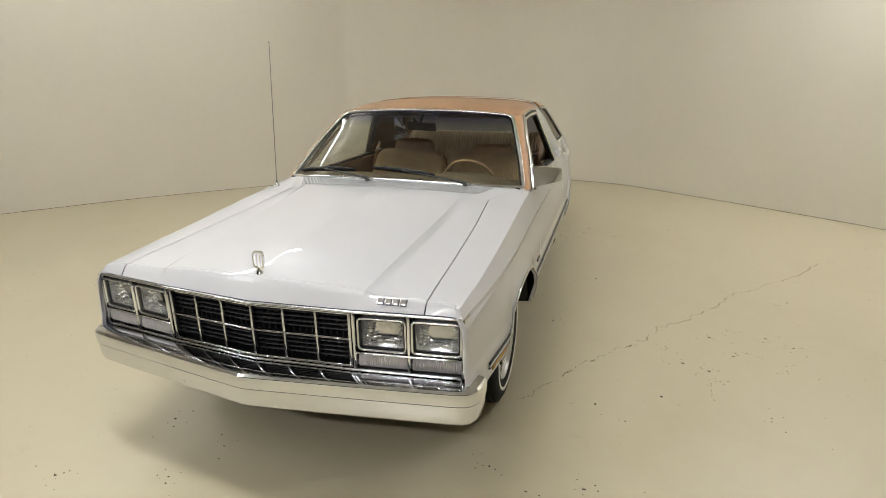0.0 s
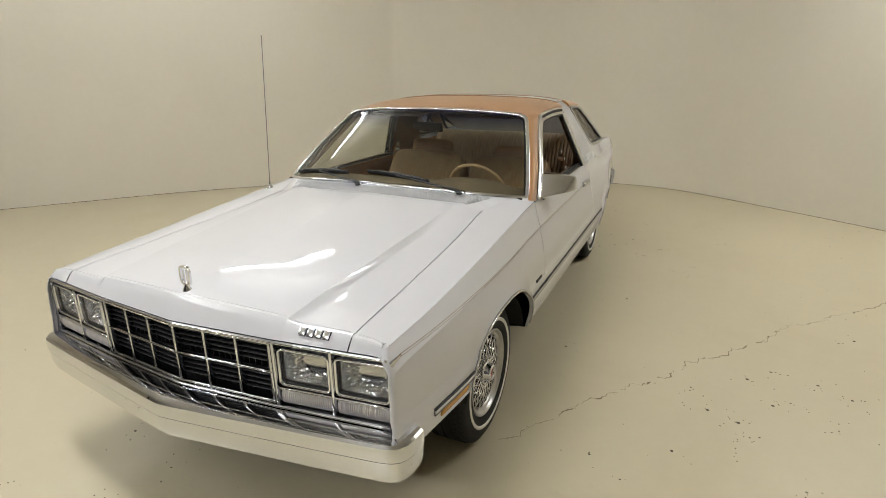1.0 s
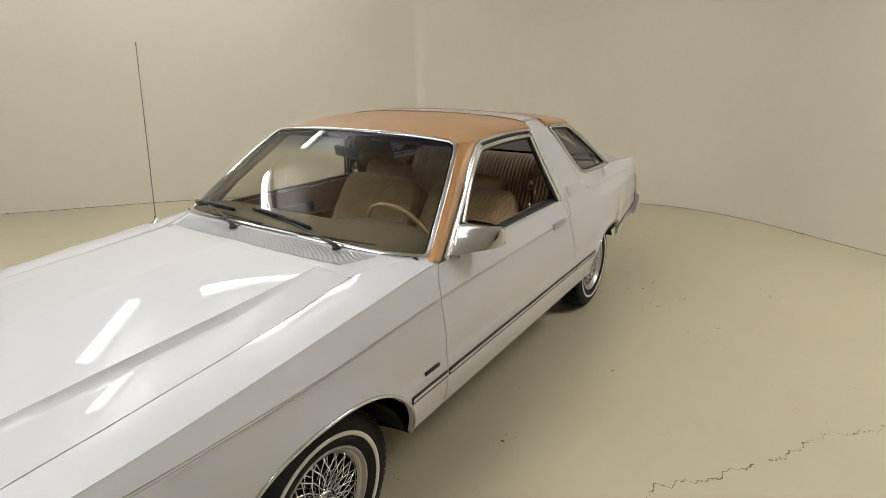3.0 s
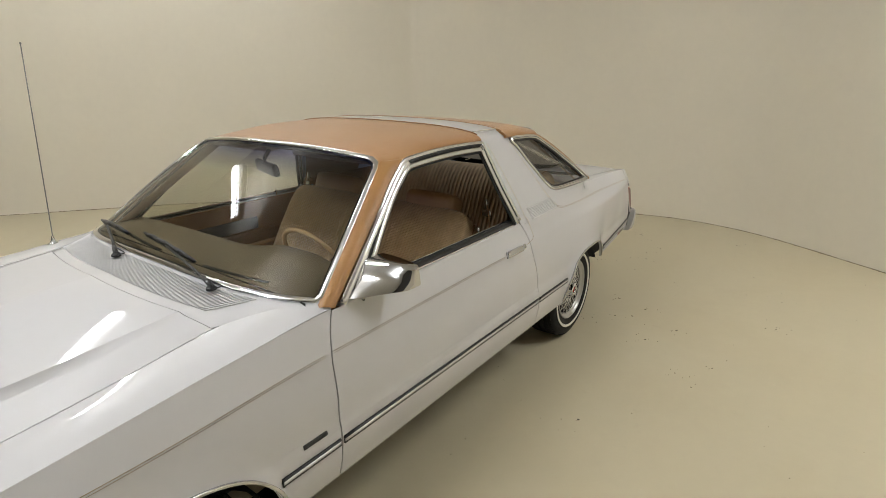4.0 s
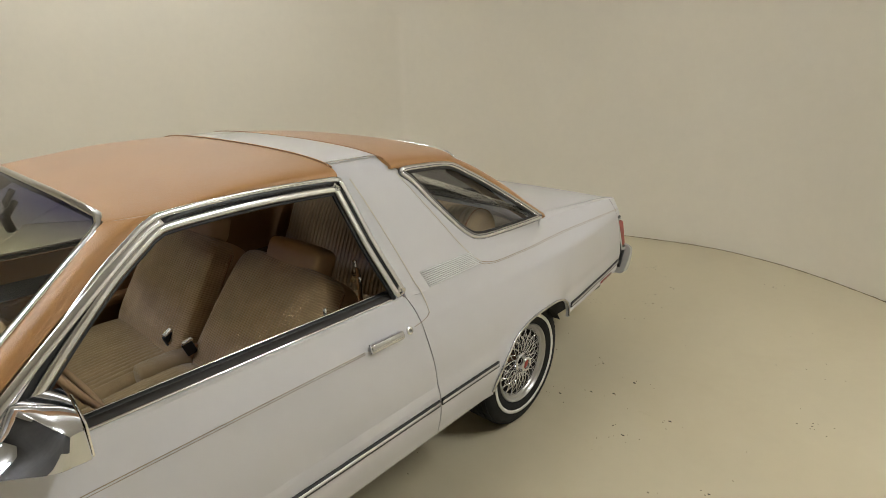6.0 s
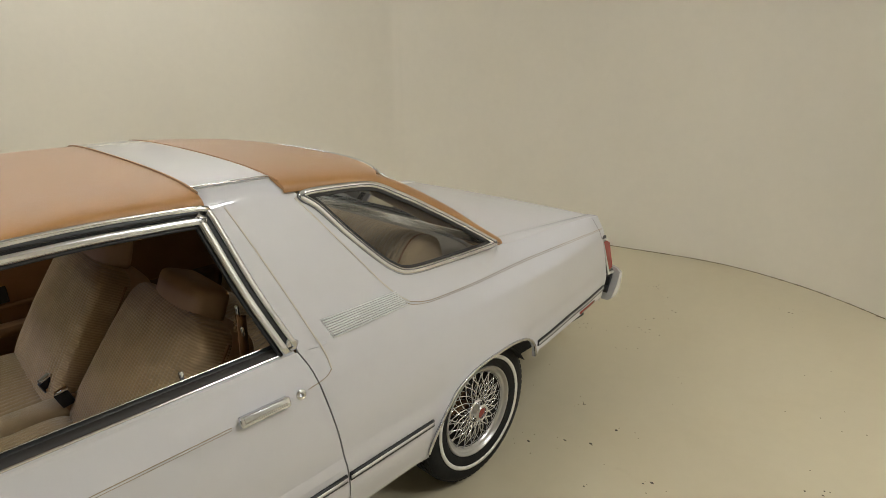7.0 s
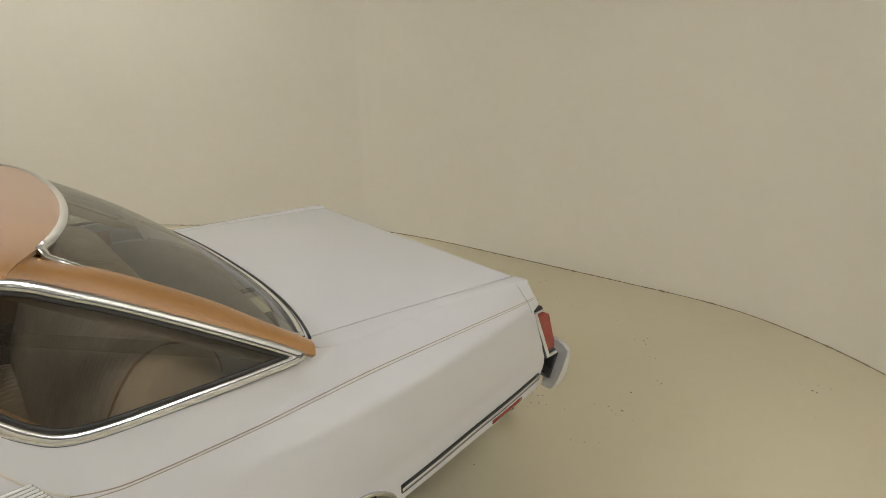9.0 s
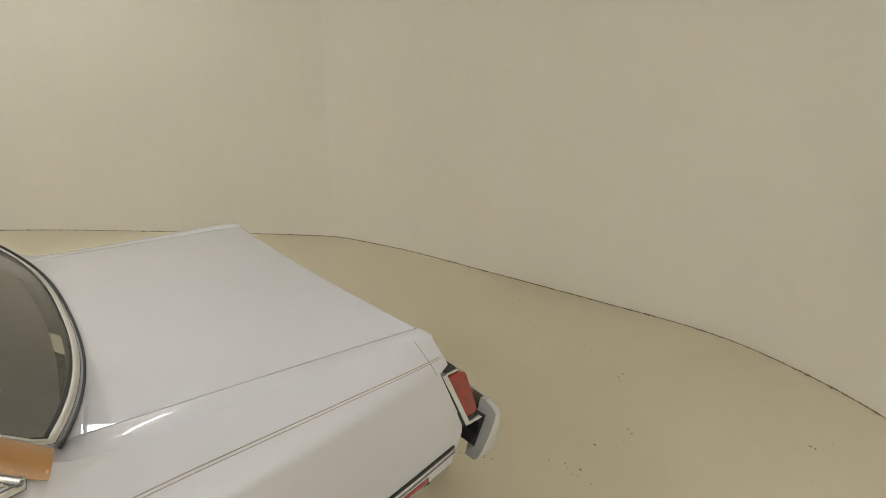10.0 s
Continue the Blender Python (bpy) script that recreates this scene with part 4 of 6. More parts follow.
def roof_sides(s):
    # bright joint between band and pillar
    pts = [roof_pt(s * 0.87, y, 0.004) for y in steps(1.744, 1.953, 6)]
    mesh_ob("band_joint", *sweep(pts, (s * 0.55, 0, 0.83), flat(0.005, 0.003)), M_CHROME, roof_band, "thin bright joint strip")
    # polished drip moulding between pillar and door frame
    drip = smooth_path([(0.796, 0.702, 0.938), (0.757, 0.852, 1.062), (0.708, 1.012, 1.182), (0.661, 1.160, 1.284), (0.650, 1.228, 1.311), (0.646, 1.34, 1.325), (0.646, 1.55, 1.329), (0.646, 1.74, 1.325)], 6)
    drip = [Vector((s * p.x, p.y, p.z)) for p in drip]
    bent = next(i for i, p in enumerate(drip) if p.y > 1.215)
    dm = mesh_ob("drip_moulding", *sweep(drip[:bent + 1], (s * 0.85, -0.2, 0.5), flat(0.024, 0.005, 0.003)), M_CHROME, car, "polished drip moulding")
    rail = [p + Vector((-s * 0.0035, 0, 0.0075)) for p in drip[bent:]]
    mesh_ob("roof_bead", *sweep(rail, (s * 0.85, 0, 0.5), flat(0.008, 0.005, 0.002)), M_CHROME, dm, "thin bright bead along the roof")
    mesh_ob("gutter", *sweep([p + Vector((s * 0.001, 0, -0.003)) for p in drip[bent:]], (s * 0.85, 0, 0.5), flat(0.013, 0.003, 0.001)), M_BLACK, dm, "black gutter")
    # tan sail beside the rear window
    outer = smooth_path([(0.651, 2.268, 1.310), (0.661, 2.345, 1.278), (0.684, 2.440, 1.226), (0.722, 2.59, 1.135), (0.748, 2.69, 1.070), (0.772, 2.785, 1.016)], 6)
    inner = smooth_path([(0.586, 2.318, 1.330), (0.598, 2.372, 1.308), (0.618, 2.455, 1.268), (0.655, 2.60, 1.180), (0.680, 2.70, 1.105), (0.705, 2.805, 1.026)], 6)
    n = len(inner)
    bag = Bag()

    def g(u, v):
        i = int(round(v * (n - 1)))
        p = inner[i].lerp(outer[i], u)
        b = 0.013 * math.sin(math.pi * u) ** 0.8
        return (s * (p.x + b * 0.6), p.y + b * 0.2, p.z + b * 0.75)

    bag.add(*grid(g, steps(0, 1, 8), steps(0, 1, n - 1), flip=s < 0, skirt=0.02))
    bag.ob("sail_panel", M_VINYL, car, "tan vinyl strip beside the rear window")


both(roof_sides)


# ---- glass and bright frames ----
def ws_base(x):
    a = abs(x) / 0.752
    return Vector((x, 0.493 + 0.018 * a ** 2 + 0.132 * a ** 5, 0.990 - 0.034 * a ** 3))


def ws_top(x):
    a = abs(x) / 0.590
    return Vector((x, 1.092 + 0.024 * a ** 2, 1.350 - 0.028 * a ** 2.6))


def ws_pt(u, v):
    b, t = ws_base(u * 0.752), ws_top(u * 0.590)
    p = b.lerp(t, v)
    bow = 0.008 * math.sin(math.pi * v)
    side = abs(u) ** 4 * 0.008 * math.sin(math.pi * v)
    return Vector((p.x + math.copysign(side, u), p.y - bow * 0.5, p.z + bow * 0.85))


def windscreen():
    bag = Bag().add(*grid(lambda u, v: ws_pt(u * 0.992, v), steps(-1, 1, 40), steps(0.01, 0.70, 18)))
    g = bag.ob("windscreen", M_SCREEN, car, "tinted glass windscreen")
    bag = Bag().add(*grid(lambda u, v: ws_pt(u * 0.992, v), steps(-1, 1, 40), steps(0.70, 0.99, 8)))
    bag.ob("shade_band", M_SHADEBAND, g, "blue tinted sun band")
    corner = 0.988
    path = [ws_pt(u, 0.0) for u in steps(-corner, corner, 40)]
    path += [ws_pt(1, v) for v in steps(0.025, 0.93, 20)]
    path += [ws_pt(0.985, 0.975)] + [ws_pt(u, 1.0) for u in steps(0.94, -0.94, 40)] + [ws_pt(-0.985, 0.975)]
    path += [ws_pt(-1, v) for v in steps(0.93, 0.025, 20)]
    mid = sum(path, Vector()) / len(path)
    outs = [Vector((p.x * 0.15, -0.52, 0.85)) for p in path]
    mesh_ob("windscreen_frame", *sweep(path, outs, flat(0.021, 0.007, 0.003), closed=True), M_CHROME, g, "polished windscreen moulding")
    inn = [p + (mid - p).normalized() * 0.015 - Vector((0, -0.002, 0.004)) for p in path]
    mesh_ob("windscreen_seal", *sweep(inn, outs, flat(0.012, 0.004, 0.001), closed=True), M_BLACK, g, "black rubber seal")


windscreen()


def plane_x(z):
    return 0.775 - 0.41 * (z - 1.0)


def side_windows(s):
    N = Vector((s * 1, 0, 0.41)).normalized()

    def P(y, z, d=0.0):
        return Vector((s * (plane_x(z) + d), y, z))

    # door window: outer bright frame fixed to the body, inner one on the door
    outer = [P(0.756, 0.951), P(0.905, 1.096), P(1.045, 1.218), P(1.135, 1.281), P(1.180, 1.308), P(1.235, 1.322), P(1.44, 1.332), P(1.60, 1.332), P(1.735, 1.327), P(1.757, 1.312), P(1.775, 1.25), P(1.812, 1.114), P(1.868, 0.955)]
    outer = smooth_path(outer, 6)
    fr = mesh_ob("window_frame", *sweep(outer, N, flat(0.016, 0.008, 0.003)), M_CHROME, car, "bright door window moulding")

    def inset(d, k):
        c = Vector((s * 0.73, 1.42, 1.12))
        res = []
        for i, p in enumerate(outer):
            a, b = outer[max(i - 1, 0)], outer[min(i + 1, len(outer) - 1)]
            side = (b - a).normalized().cross(N)
            if side.dot(c - p) < 0:
                side = -side
            res.append(p + side * d - N * k)
        return res

    mesh_ob("window_seal", *sweep(inset(0.0135, 0.003), N, flat(0.013, 0.004, 0.001)), M_BLACK, fr, "black rubber seal")
    mesh_ob("inner_frame", *sweep(inset(0.0305, 0.001), N, flat(0.021, 0.010, 0.004)), M_CHROME, fr, "polished inner window frame")
    mesh_ob("glass_channel", *sweep(inset(0.0445, 0.008), N, flat(0.008, 0.006, 0.001)), M_BLACK, fr, "black glass channel")
    ys = steps(0.77, 1.862, 30)
    mesh_ob("belt_moulding", *sweep([(s * 0.787, y, 0.931 + 0.004 * y) for y in ys], (s, 0, 0.8), flat(0.007, 0.006)), M_CHROME, fr, "thin bright belt moulding")
    mesh_ob("belt_ledge", *sweep([(s * 0.772, y, 0.936 + 0.004 * y) for y in ys], (s * 0.5, 0, 1), flat(0.024, 0.004)), M_COWL, fr, "dark brown belt ledge")
    mesh_ob("belt_seal", *sweep([(s * 0.754, y, 0.941 + 0.004 * y) for y in ys], (s * 0.5, 0, 1), flat(0.012, 0.005)), M_BLACK, fr, "black belt weatherstrip")
    mesh_ob("belt_bead", *sweep([(s * 0.745, y, 0.944 + 0.004 * y) for y in ys], (s * 0.5, 0, 1), flat(0.005, 0.005)), M_CHROME, fr, "thin bright bead")
    cap = block(s * 0.783, 1.862, 0.957, 0.022, 0.040, 0.032, 0.009, 3, pose(0, 0, 0, -25, 0, 0))
    part("corner_cap", cap, M_CHROME, fr, "chrome corner cap")
    if s < 0:
        # the glass is wound up on this side
        gl = Bag().add(*grid(lambda u, v: Vector((s * (plane_x(0.94 + 0.37 * v) - 0.016), (0.80 + 0.42 * v) + (1.85 - 0.11 * v - 0.80 - 0.42 * v) * u, 0.94 + 0.37 * v)), steps(0, 1, 12), steps(0, 1, 8)))
        g = gl.ob("door_glass", M_SIDEGLASS, car, "tinted door glass, wound up")
    # quarter window
    q = [P(2.022, 1.317), P(2.14, 1.318), P(2.245, 1.311), P(2.30, 1.296), P(2.36, 1.265), P(2.44, 1.222), P(2.60, 1.125), P(2.735, 1.037), P(2.745, 1.024), P(2.66, 1.022), P(2.50, 1.024), P(2.36, 1.028), P(2.295, 1.038), P(2.255, 1.060), P(2.215, 1.095), P(2.13, 1.190), P(2.06, 1.278)]
    loop = smooth_path(q, 6, closed=True)
    c = sum(loop, Vector()) / len(loop)

    def shrink(d, k):
        res = []
        m = len(loop)
        for i, p in enumerate(loop):
            side = (loop[(i + 1) % m] - loop[i - 1]).normalized().cross(N)
            if side.dot(c - p) < 0:
                side = -side
            res.append(p + side * d - N * k)
        return res

    f2 = mesh_ob("quarter_window_frame", *sweep(loop, N, flat(0.021, 0.007, 0.0035), closed=True), M_CHROME, car, "bright quarter window moulding")
    mesh_ob("window_seal", *sweep(shrink(0.0145, 0.004), N, flat(0.009, 0.005, 0.001), closed=True), M_COWL, f2, "black rubber seal")
    # no groove is cut here: a raised dark strip draws it
    mesh_ob("frame_groove_strip", *sweep(shrink(0.003, -0.0075), N, flat(0.003, 0.0012, 0.0004), closed=True), M_MAST, f2, "thin dark groove")
    mesh_ob("outer_seal", *sweep(shrink(-0.0118, 0.002), N, flat(0.0016, 0.003, 0.0006), closed=True), M_MAST, f2, "thin dark outer seal")
    gpts = shrink(0.018, 0.006)
    m = len(gpts)
    face = (gpts[m // 3] - gpts[0]).cross(gpts[2 * m // 3] - gpts[0]).dot(N) > 0
    bag = Bag().add(gpts if face else gpts[::-1], [tuple(range(m))])
    g = bag.ob("quarter_glass", M_SIDEGLASS, f2, "tinted quarter window glass", smooth=False)
    g.visible_shadow = False


both(side_windows)


def rear_window():
    def base(u):
        a = abs(u)
        return Vector((u * 0.690, 2.900 - 0.105 * a ** 2.6, 0.990 + 0.034 * a ** 3))

    def top(u):
        # the edge of the rear roof panel, as far out as the window reaches
        w = 1 - (1 - 0.9 * abs(u)) ** 0.8
        p = roof_pt(math.copysign(w, u), back_edge(w) - 0.002)
        return p - Vector((0, 0, 0.005))

    def pt(u, v):
        p = base(u).lerp(top(u), v)
        b = 0.024 * math.sin(math.pi * v) * (1 - abs(u) ** 3)
        return Vector((p.x, p.y + b * 0.55, p.z + b * 0.8))

    g = Bag().add(*grid(lambda u, v: pt(u * 0.985, v), steps(-1, 1, 40), steps(0.02, 0.98, 18), flip=True)).ob("rear_window", M_REARGLASS, car, "tinted curved rear window")
    g.visible_shadow = False
    path = [pt(u, 0) for u in steps(-0.985, 0.985, 44)] + [pt(1, v) for v in steps(0.04, 0.96, 16)] + [pt(u, 1) + Vector((0, 0.005, 0.0)) for u in steps(0.97, -0.97, 40)] + [pt(-1, v) for v in steps(0.96, 0.04, 16)]
    outs = [Vector((p.x * 0.2, 0.5, 0.85)) for p in path]
    mesh_ob("rear_window_frame", *sweep(path, outs, flat(0.018, 0.008, 0.003), closed=True), M_CHROME, g, "polished rear window moulding")
    mid = sum(path, Vector()) / len(path)
    inn = [p + (mid - p).normalized() * 0.016 - Vector((0, 0.003, 0.002)) for p in path]
    mesh_ob("rear_window_seal", *sweep(inn, outs, flat(0.010, 0.006, 0.001), closed=True), M_BLACK, g, "black rubber seal")
    out = [base(u) + Vector((u * 0.012, 0.016, -0.002)) for u in steps(-1, 1, 44)]
    mesh_ob("deck_seal", *sweep(out, (0, 0.2, 1), flat(0.006, 0.004)), M_BLACK, g, "dark gap seal")
    # white panel between window and trunk lid
    bag = Bag().add(*grid(lambda u, v: (lambda a, b: a.lerp(b, v))(base(u) + Vector((0, 0.0, -0.006)), Vector((u * 0.61, 2.899 - 0.11 * abs(u) ** 2.2, 0.985 - 0.012 * u * u))), steps(-1, 1, 40), steps(0, 1, 3)))
    bag.ob("deck_panel", M_PAINT, car)


rear_window()


# ---- front end: grille, lamps, bumper ----
def build_front():
    grille = new("grille")
    grille.parent = car
    tagged(grille, "black egg-crate grille with bright bars")
    zb, zt = 0.572, 0.778
    for s in (1, -1):
        for i in range(4):
            if i == 0 and s < 0:
                continue
            x = s * (0.005 + 0.1275 * i)
            w = 0.010 if i < 3 else 0.012
            part("grille_bar", block(x, front_y(x) + 0.008, (zb + zt) / 2, w, 0.022, zt - zb, 0.003, 2), M_BRUSHED, grille)
        for z, h in ((zb, 0.010), (0.678, 0.009), (zt, 0.010)):
            pts = [(s * x, front_y(x) + 0.004, z) for x in steps(0.0, 0.392, 6)]
            mesh_ob("grille_bar", *sweep(pts, (0, -1, 0), flat(h, 0.008, 0.003)), M_BRUSHED, grille)
        for r in range(2):
            for k in range(5):
                z = zb + 0.012 + 0.106 * r + 0.0185 * (k + 0.5)
                pts = [(s * x, front_y(x) + 0.034, z) for x in steps(0.006, 0.386, 6)]
                mesh_ob("slat", *sweep(pts, (0, -1, 0.25), flat(0.005, 0.016, 0.001)), M_SLAT, grille)
        bag = Bag().add(*grid(lambda u, v: (s * (0.395 * u), front_y(0.395 * u) + 0.062, zb - 0.01 + (zt - zb + 0.03) * v), steps(0, 1, 4), steps(0, 1, 2), flip=s < 0))
        bag.ob("backing", M_GRILLE, grille, smooth=False)
        # small dividers behind the bars
        for i in range(15):
            x = s * (0.0275 + 0.0245 * i)
            part("fin", block(x, front_y(x) + 0.045, (zb + zt) / 2, 0.003, 0.022, zt - zb - 0.01, 0), M_SLAT, grille, smooth=False)
    # bright header and lower rail across the whole nose
    for z, h, nm in ((0.789, 0.009, "header_moulding"), (0.563, 0.008, "lower_rail")):
        pts = [(x, front_y(x) - 0.002, z) for x in steps(-0.786, 0.786, 48)]
        mesh_ob(nm, *sweep(pts, (0, -1, 0), flat(h, 0.012, 0.003)), M_CHROME, car, "thin chrome rail across the nose")
    bag = Bag().add(*grid(lambda u, v: (0.80 * u, front_y(0.80 * u) + 0.014 + 0.10 * v, 0.5595), steps(-1, 1, 24), [0, 1]))
    bag.ob("nose_pan", M_GRILLE, car)
    for s in (1, -1):
        lamps(s)


def rrect(cx, cz, w, h, r, n=5):
    pts = []
    for qx, qz, a0 in ((1, 1, 0), (-1, 1, 90), (-1, -1, 180), (1, -1, 270)):
        for i in range(n + 1):
            a = radians(a0 + 90 * i / n)
            pts.append((cx + qx * (w / 2 - r) + r * math.cos(a), cz + qz * (h / 2 - r) + r * math.sin(a)))
    return pts


def lamps(s):
    # bezel behind the lamps
    bag = Bag().add(*grid(lambda u, v: (s * (0.395 + 0.405 * u), front_y(0.395 + 0.405 * u) + 0.062, 0.562 + 0.225 * v), steps(0, 1, 8), steps(0, 1, 4), flip=s < 0))
    bez = bag.ob("lamp_bezel", M_BRUSHED, car, "bright headlamp surround")
    for x0, x1 in ((0.3975, 0.409), (0.596, 0.607), (0.789, 0.800)):
        xm = s * (x0 + x1) / 2
        part("bezel_post", block(xm, front_y(xm) + 0.022, 0.676, x1 - x0, 0.060, 0.222, 0.004, 2), M_CHROME, bez, "chrome post")
    pts = [(s * x, front_y(x) + 0.006, 0.629) for x in steps(0.40, 0.795, 6)]
    mesh_ob("bezel_rail", *sweep(pts, (0, -1, 0), flat(0.008, 0.014, 0.003)), M_CHROME, bez, "chrome rail")
    # dark bars and gaps around the lamp surround
    for cx in (0.503, 0.698):
        w, h, cz = 0.172, 0.122, 0.703
        x = s * cx
        y0 = front_y(cx)
        P = lambda px, pz, d=0.0: Vector((px, y0 + (abs(px) - cx) * 0.125 + d, pz))  # noqa: E731
        lamp = new("headlamp")
        lamp.parent = car
        tagged(lamp, "rectangular sealed-beam headlamp with chrome rim")
        loop = [P(px, pz, 0.010) for px, pz in rrect(x, cz, w, h, 0.016)]
        mesh_ob("rim", *sweep(loop, (0, -1, 0), flat(0.009, 0.014, 0.003), closed=True), M_CHROME, lamp, "chrome rim")
        loop2 = [P(px, pz, 0.012) for px, pz in rrect(x, cz, w - 0.013, h - 0.013, 0.012)]
        mesh_ob("gasket", *sweep(loop2, (0, -1, 0), flat(0.007, 0.006, 0.001), closed=True), M_BLACK, lamp, "black gasket")

        def bowl(u, v):
            px, pz = u * (w / 2 - 0.006), v * (h / 2 - 0.006)
            edge = min(1.0, 12 * (1 - max(abs(u), abs(v))))
            dish = 0.060 * max(0.0, 1 - (px * px + pz * pz) / 0.0108)
            ripple = 0.0042 * math.sin(24 * u + 4 * math.sin(5 * v + cx * 9) + 9 * v) * math.cos(6 * v + 3 * u) ** 2 + 0.002 * math.sin(17 * v - 8 * u)
            return P(x + px, cz + pz, 0.014 + edge * (dish + ripple))

        Bag().add(*grid(bowl, steps(-1, 1, 64), steps(-1, 1, 40), flip=s < 0)).ob("reflector", M_SILVERBACK, lamp, "faceted bright reflector", sharp=0)

        def lens(u, v):
            b = 0.007 * (1 - u ** 4) * (1 - v ** 4)
            flute = 0.0009 * abs(math.sin(u * 13)) * (1 if v < 0.2 else 0.3)
            return P(x + u * (w / 2 - 0.008), cz + v * (h / 2 - 0.008), 0.004 - b - flute)

        g = Bag().add(*grid(lens, steps(-1, 1, 60), steps(-1, 1, 12))).ob("lens", M_HEADLENS, lamp, "clear fluted glass lens", sharp=0)
        g.visible_shadow = False
        # ribbed parking lamp below
        x0, x1 = (0.412, 0.594) if cx < 0.6 else (0.609, 0.787)
        n = 24

        def rib(u, v):
            i = u * n
            saw = 0.007 * (0.5 - 0.5 * math.cos(2 * math.pi * i))
            px = s * (x0 + (x1 - x0) * u)
            return P(px, 0.572 + 0.051 * v, 0.012 - saw - 0.006 * math.sin(math.pi * v) ** 0.5)

        Bag().add(*grid(rib, steps(0, 1, n * 4), steps(0, 1, 4), flip=s < 0, skirt=0.02)).ob("parking_lamp", M_CLEARLENS, car, "ribbed clear parking lamp lens", sharp=0)


build_front()


def bumper(name, pts, section, label):
    """A pressed bar: section (outwards, height) carried round a plan line."""
    path = [Vector((x, y, 0)) for x, y in pts]
    n = len(path)
    nor = []
    for i in range(n):
        t = (path[min(i + 1, n - 1)] - path[max(i - 1, 0)]).normalized()
        nor.append(Vector((t.y, -t.x, 0)))
    bag = Bag().add(*grid(lambda u, v: path[u] + nor[u] * section[v][0] + Vector((0, 0, section[v][1])), range(n), range(len(section))))
    for e in (0, n - 1):
        k = len(section)
        ring_ = [path[e] + nor[e] * d + Vector((0, 0, z)) for d, z in section]
        bag.add(ring_, [tuple(range(k)) if e else tuple(range(k - 1, -1, -1))])
    return bag.ob(name, M_CHROME, car, label, sharp=25)


half = [(0.0, -0.985), (0.06, -0.978), (0.3, -0.944), (0.6, -0.900), (0.78, -0.872), (0.815, -0.862), (0.836, -0.848), (0.851, -0.824), (0.858, -0.795), (0.860, -0.77), (0.861, -0.742)]
plan = [(-x, y) for x, y in half[::-1]] + half[1:]
fine = []
for (xa, ya), (xb, yb) in zip(plan, plan[1:]):
    fine += [(xa + (xb - xa) * k / 3, ya + (yb - ya) * k / 3) for k in range(3)]
fine.append(plan[-1])
sec = [(-0.110, 0.5565), (-0.085, 0.5565), (-0.060, 0.5555), (-0.020, 0.5475), (-0.007, 0.5435), (0.001, 0.536), (0.004, 0.526), (0.002, 0.492), (0.0024, 0.489), (-0.001, 0.486), (-0.002, 0.450), (-0.005, 0.428), (-0.009, 0.412), (-0.016, 0.404), (-0.03, 0.401), (-0.06, 0.400)]
front_bumper = bumper("front_bumper", fine, sec, "long chrome front bumper with a pointed middle")
# a thin dark tube along the face puts in the shade of the bumper groove
groove = []
for i, (x, y) in enumerate(fine):
    (xa, ya), (xb, yb) = fine[max(i - 1, 0)], fine[min(i + 1, len(fine) - 1)]
    n = Vector((yb - ya, xa - xb, 0)).normalized()
    groove.append(Vector((x, y, 0.4865)) + n * -0.0015)
mesh_ob("groove_shade_line", *tube(groove, 0.0022, 6), M_MAST, front_bumper, "thin dark groove")
half = [(0.0, 3.985), (0.3, 3.978), (0.55, 3.965), (0.66, 3.955), (0.705, 3.940), (0.729, 3.915), (0.738, 3.885), (0.739, 3.855), (0.736, 3.815)]
plan = [(x, y) for x, y in half[::-1]] + [(-x, y) for x, y in half[1:]]
sec_r = [(-0.075, 0.598), (-0.055, 0.600), (-0.020, 0.590), (0.0, 0.574), (0.004, 0.555), (0.006, 0.51), (0.002, 0.46), (-0.005, 0.436), (-0.018, 0.426), (-0.06, 0.424)]
rear_bumper = bumper("rear_bumper", plan, sec_r, "chrome rear bumper with slanting rounded ends")
for v in rear_bumper.data.vertices:
    v.co.y += 0.085 * max(0.0, min(1.0, (v.co.z - 0.42) / 0.15)) * max(0.0, min(1.0, (3.93 - v.co.y) / 0.11))
# the chrome ends get a pale material in place of the floor's bright reflection
rear_bumper.data.materials.append(M_WHITESTRIP)
for f in rear_bumper.data.polygons:
    if abs(f.center.x) > 0.69:
        f.material_index = 1


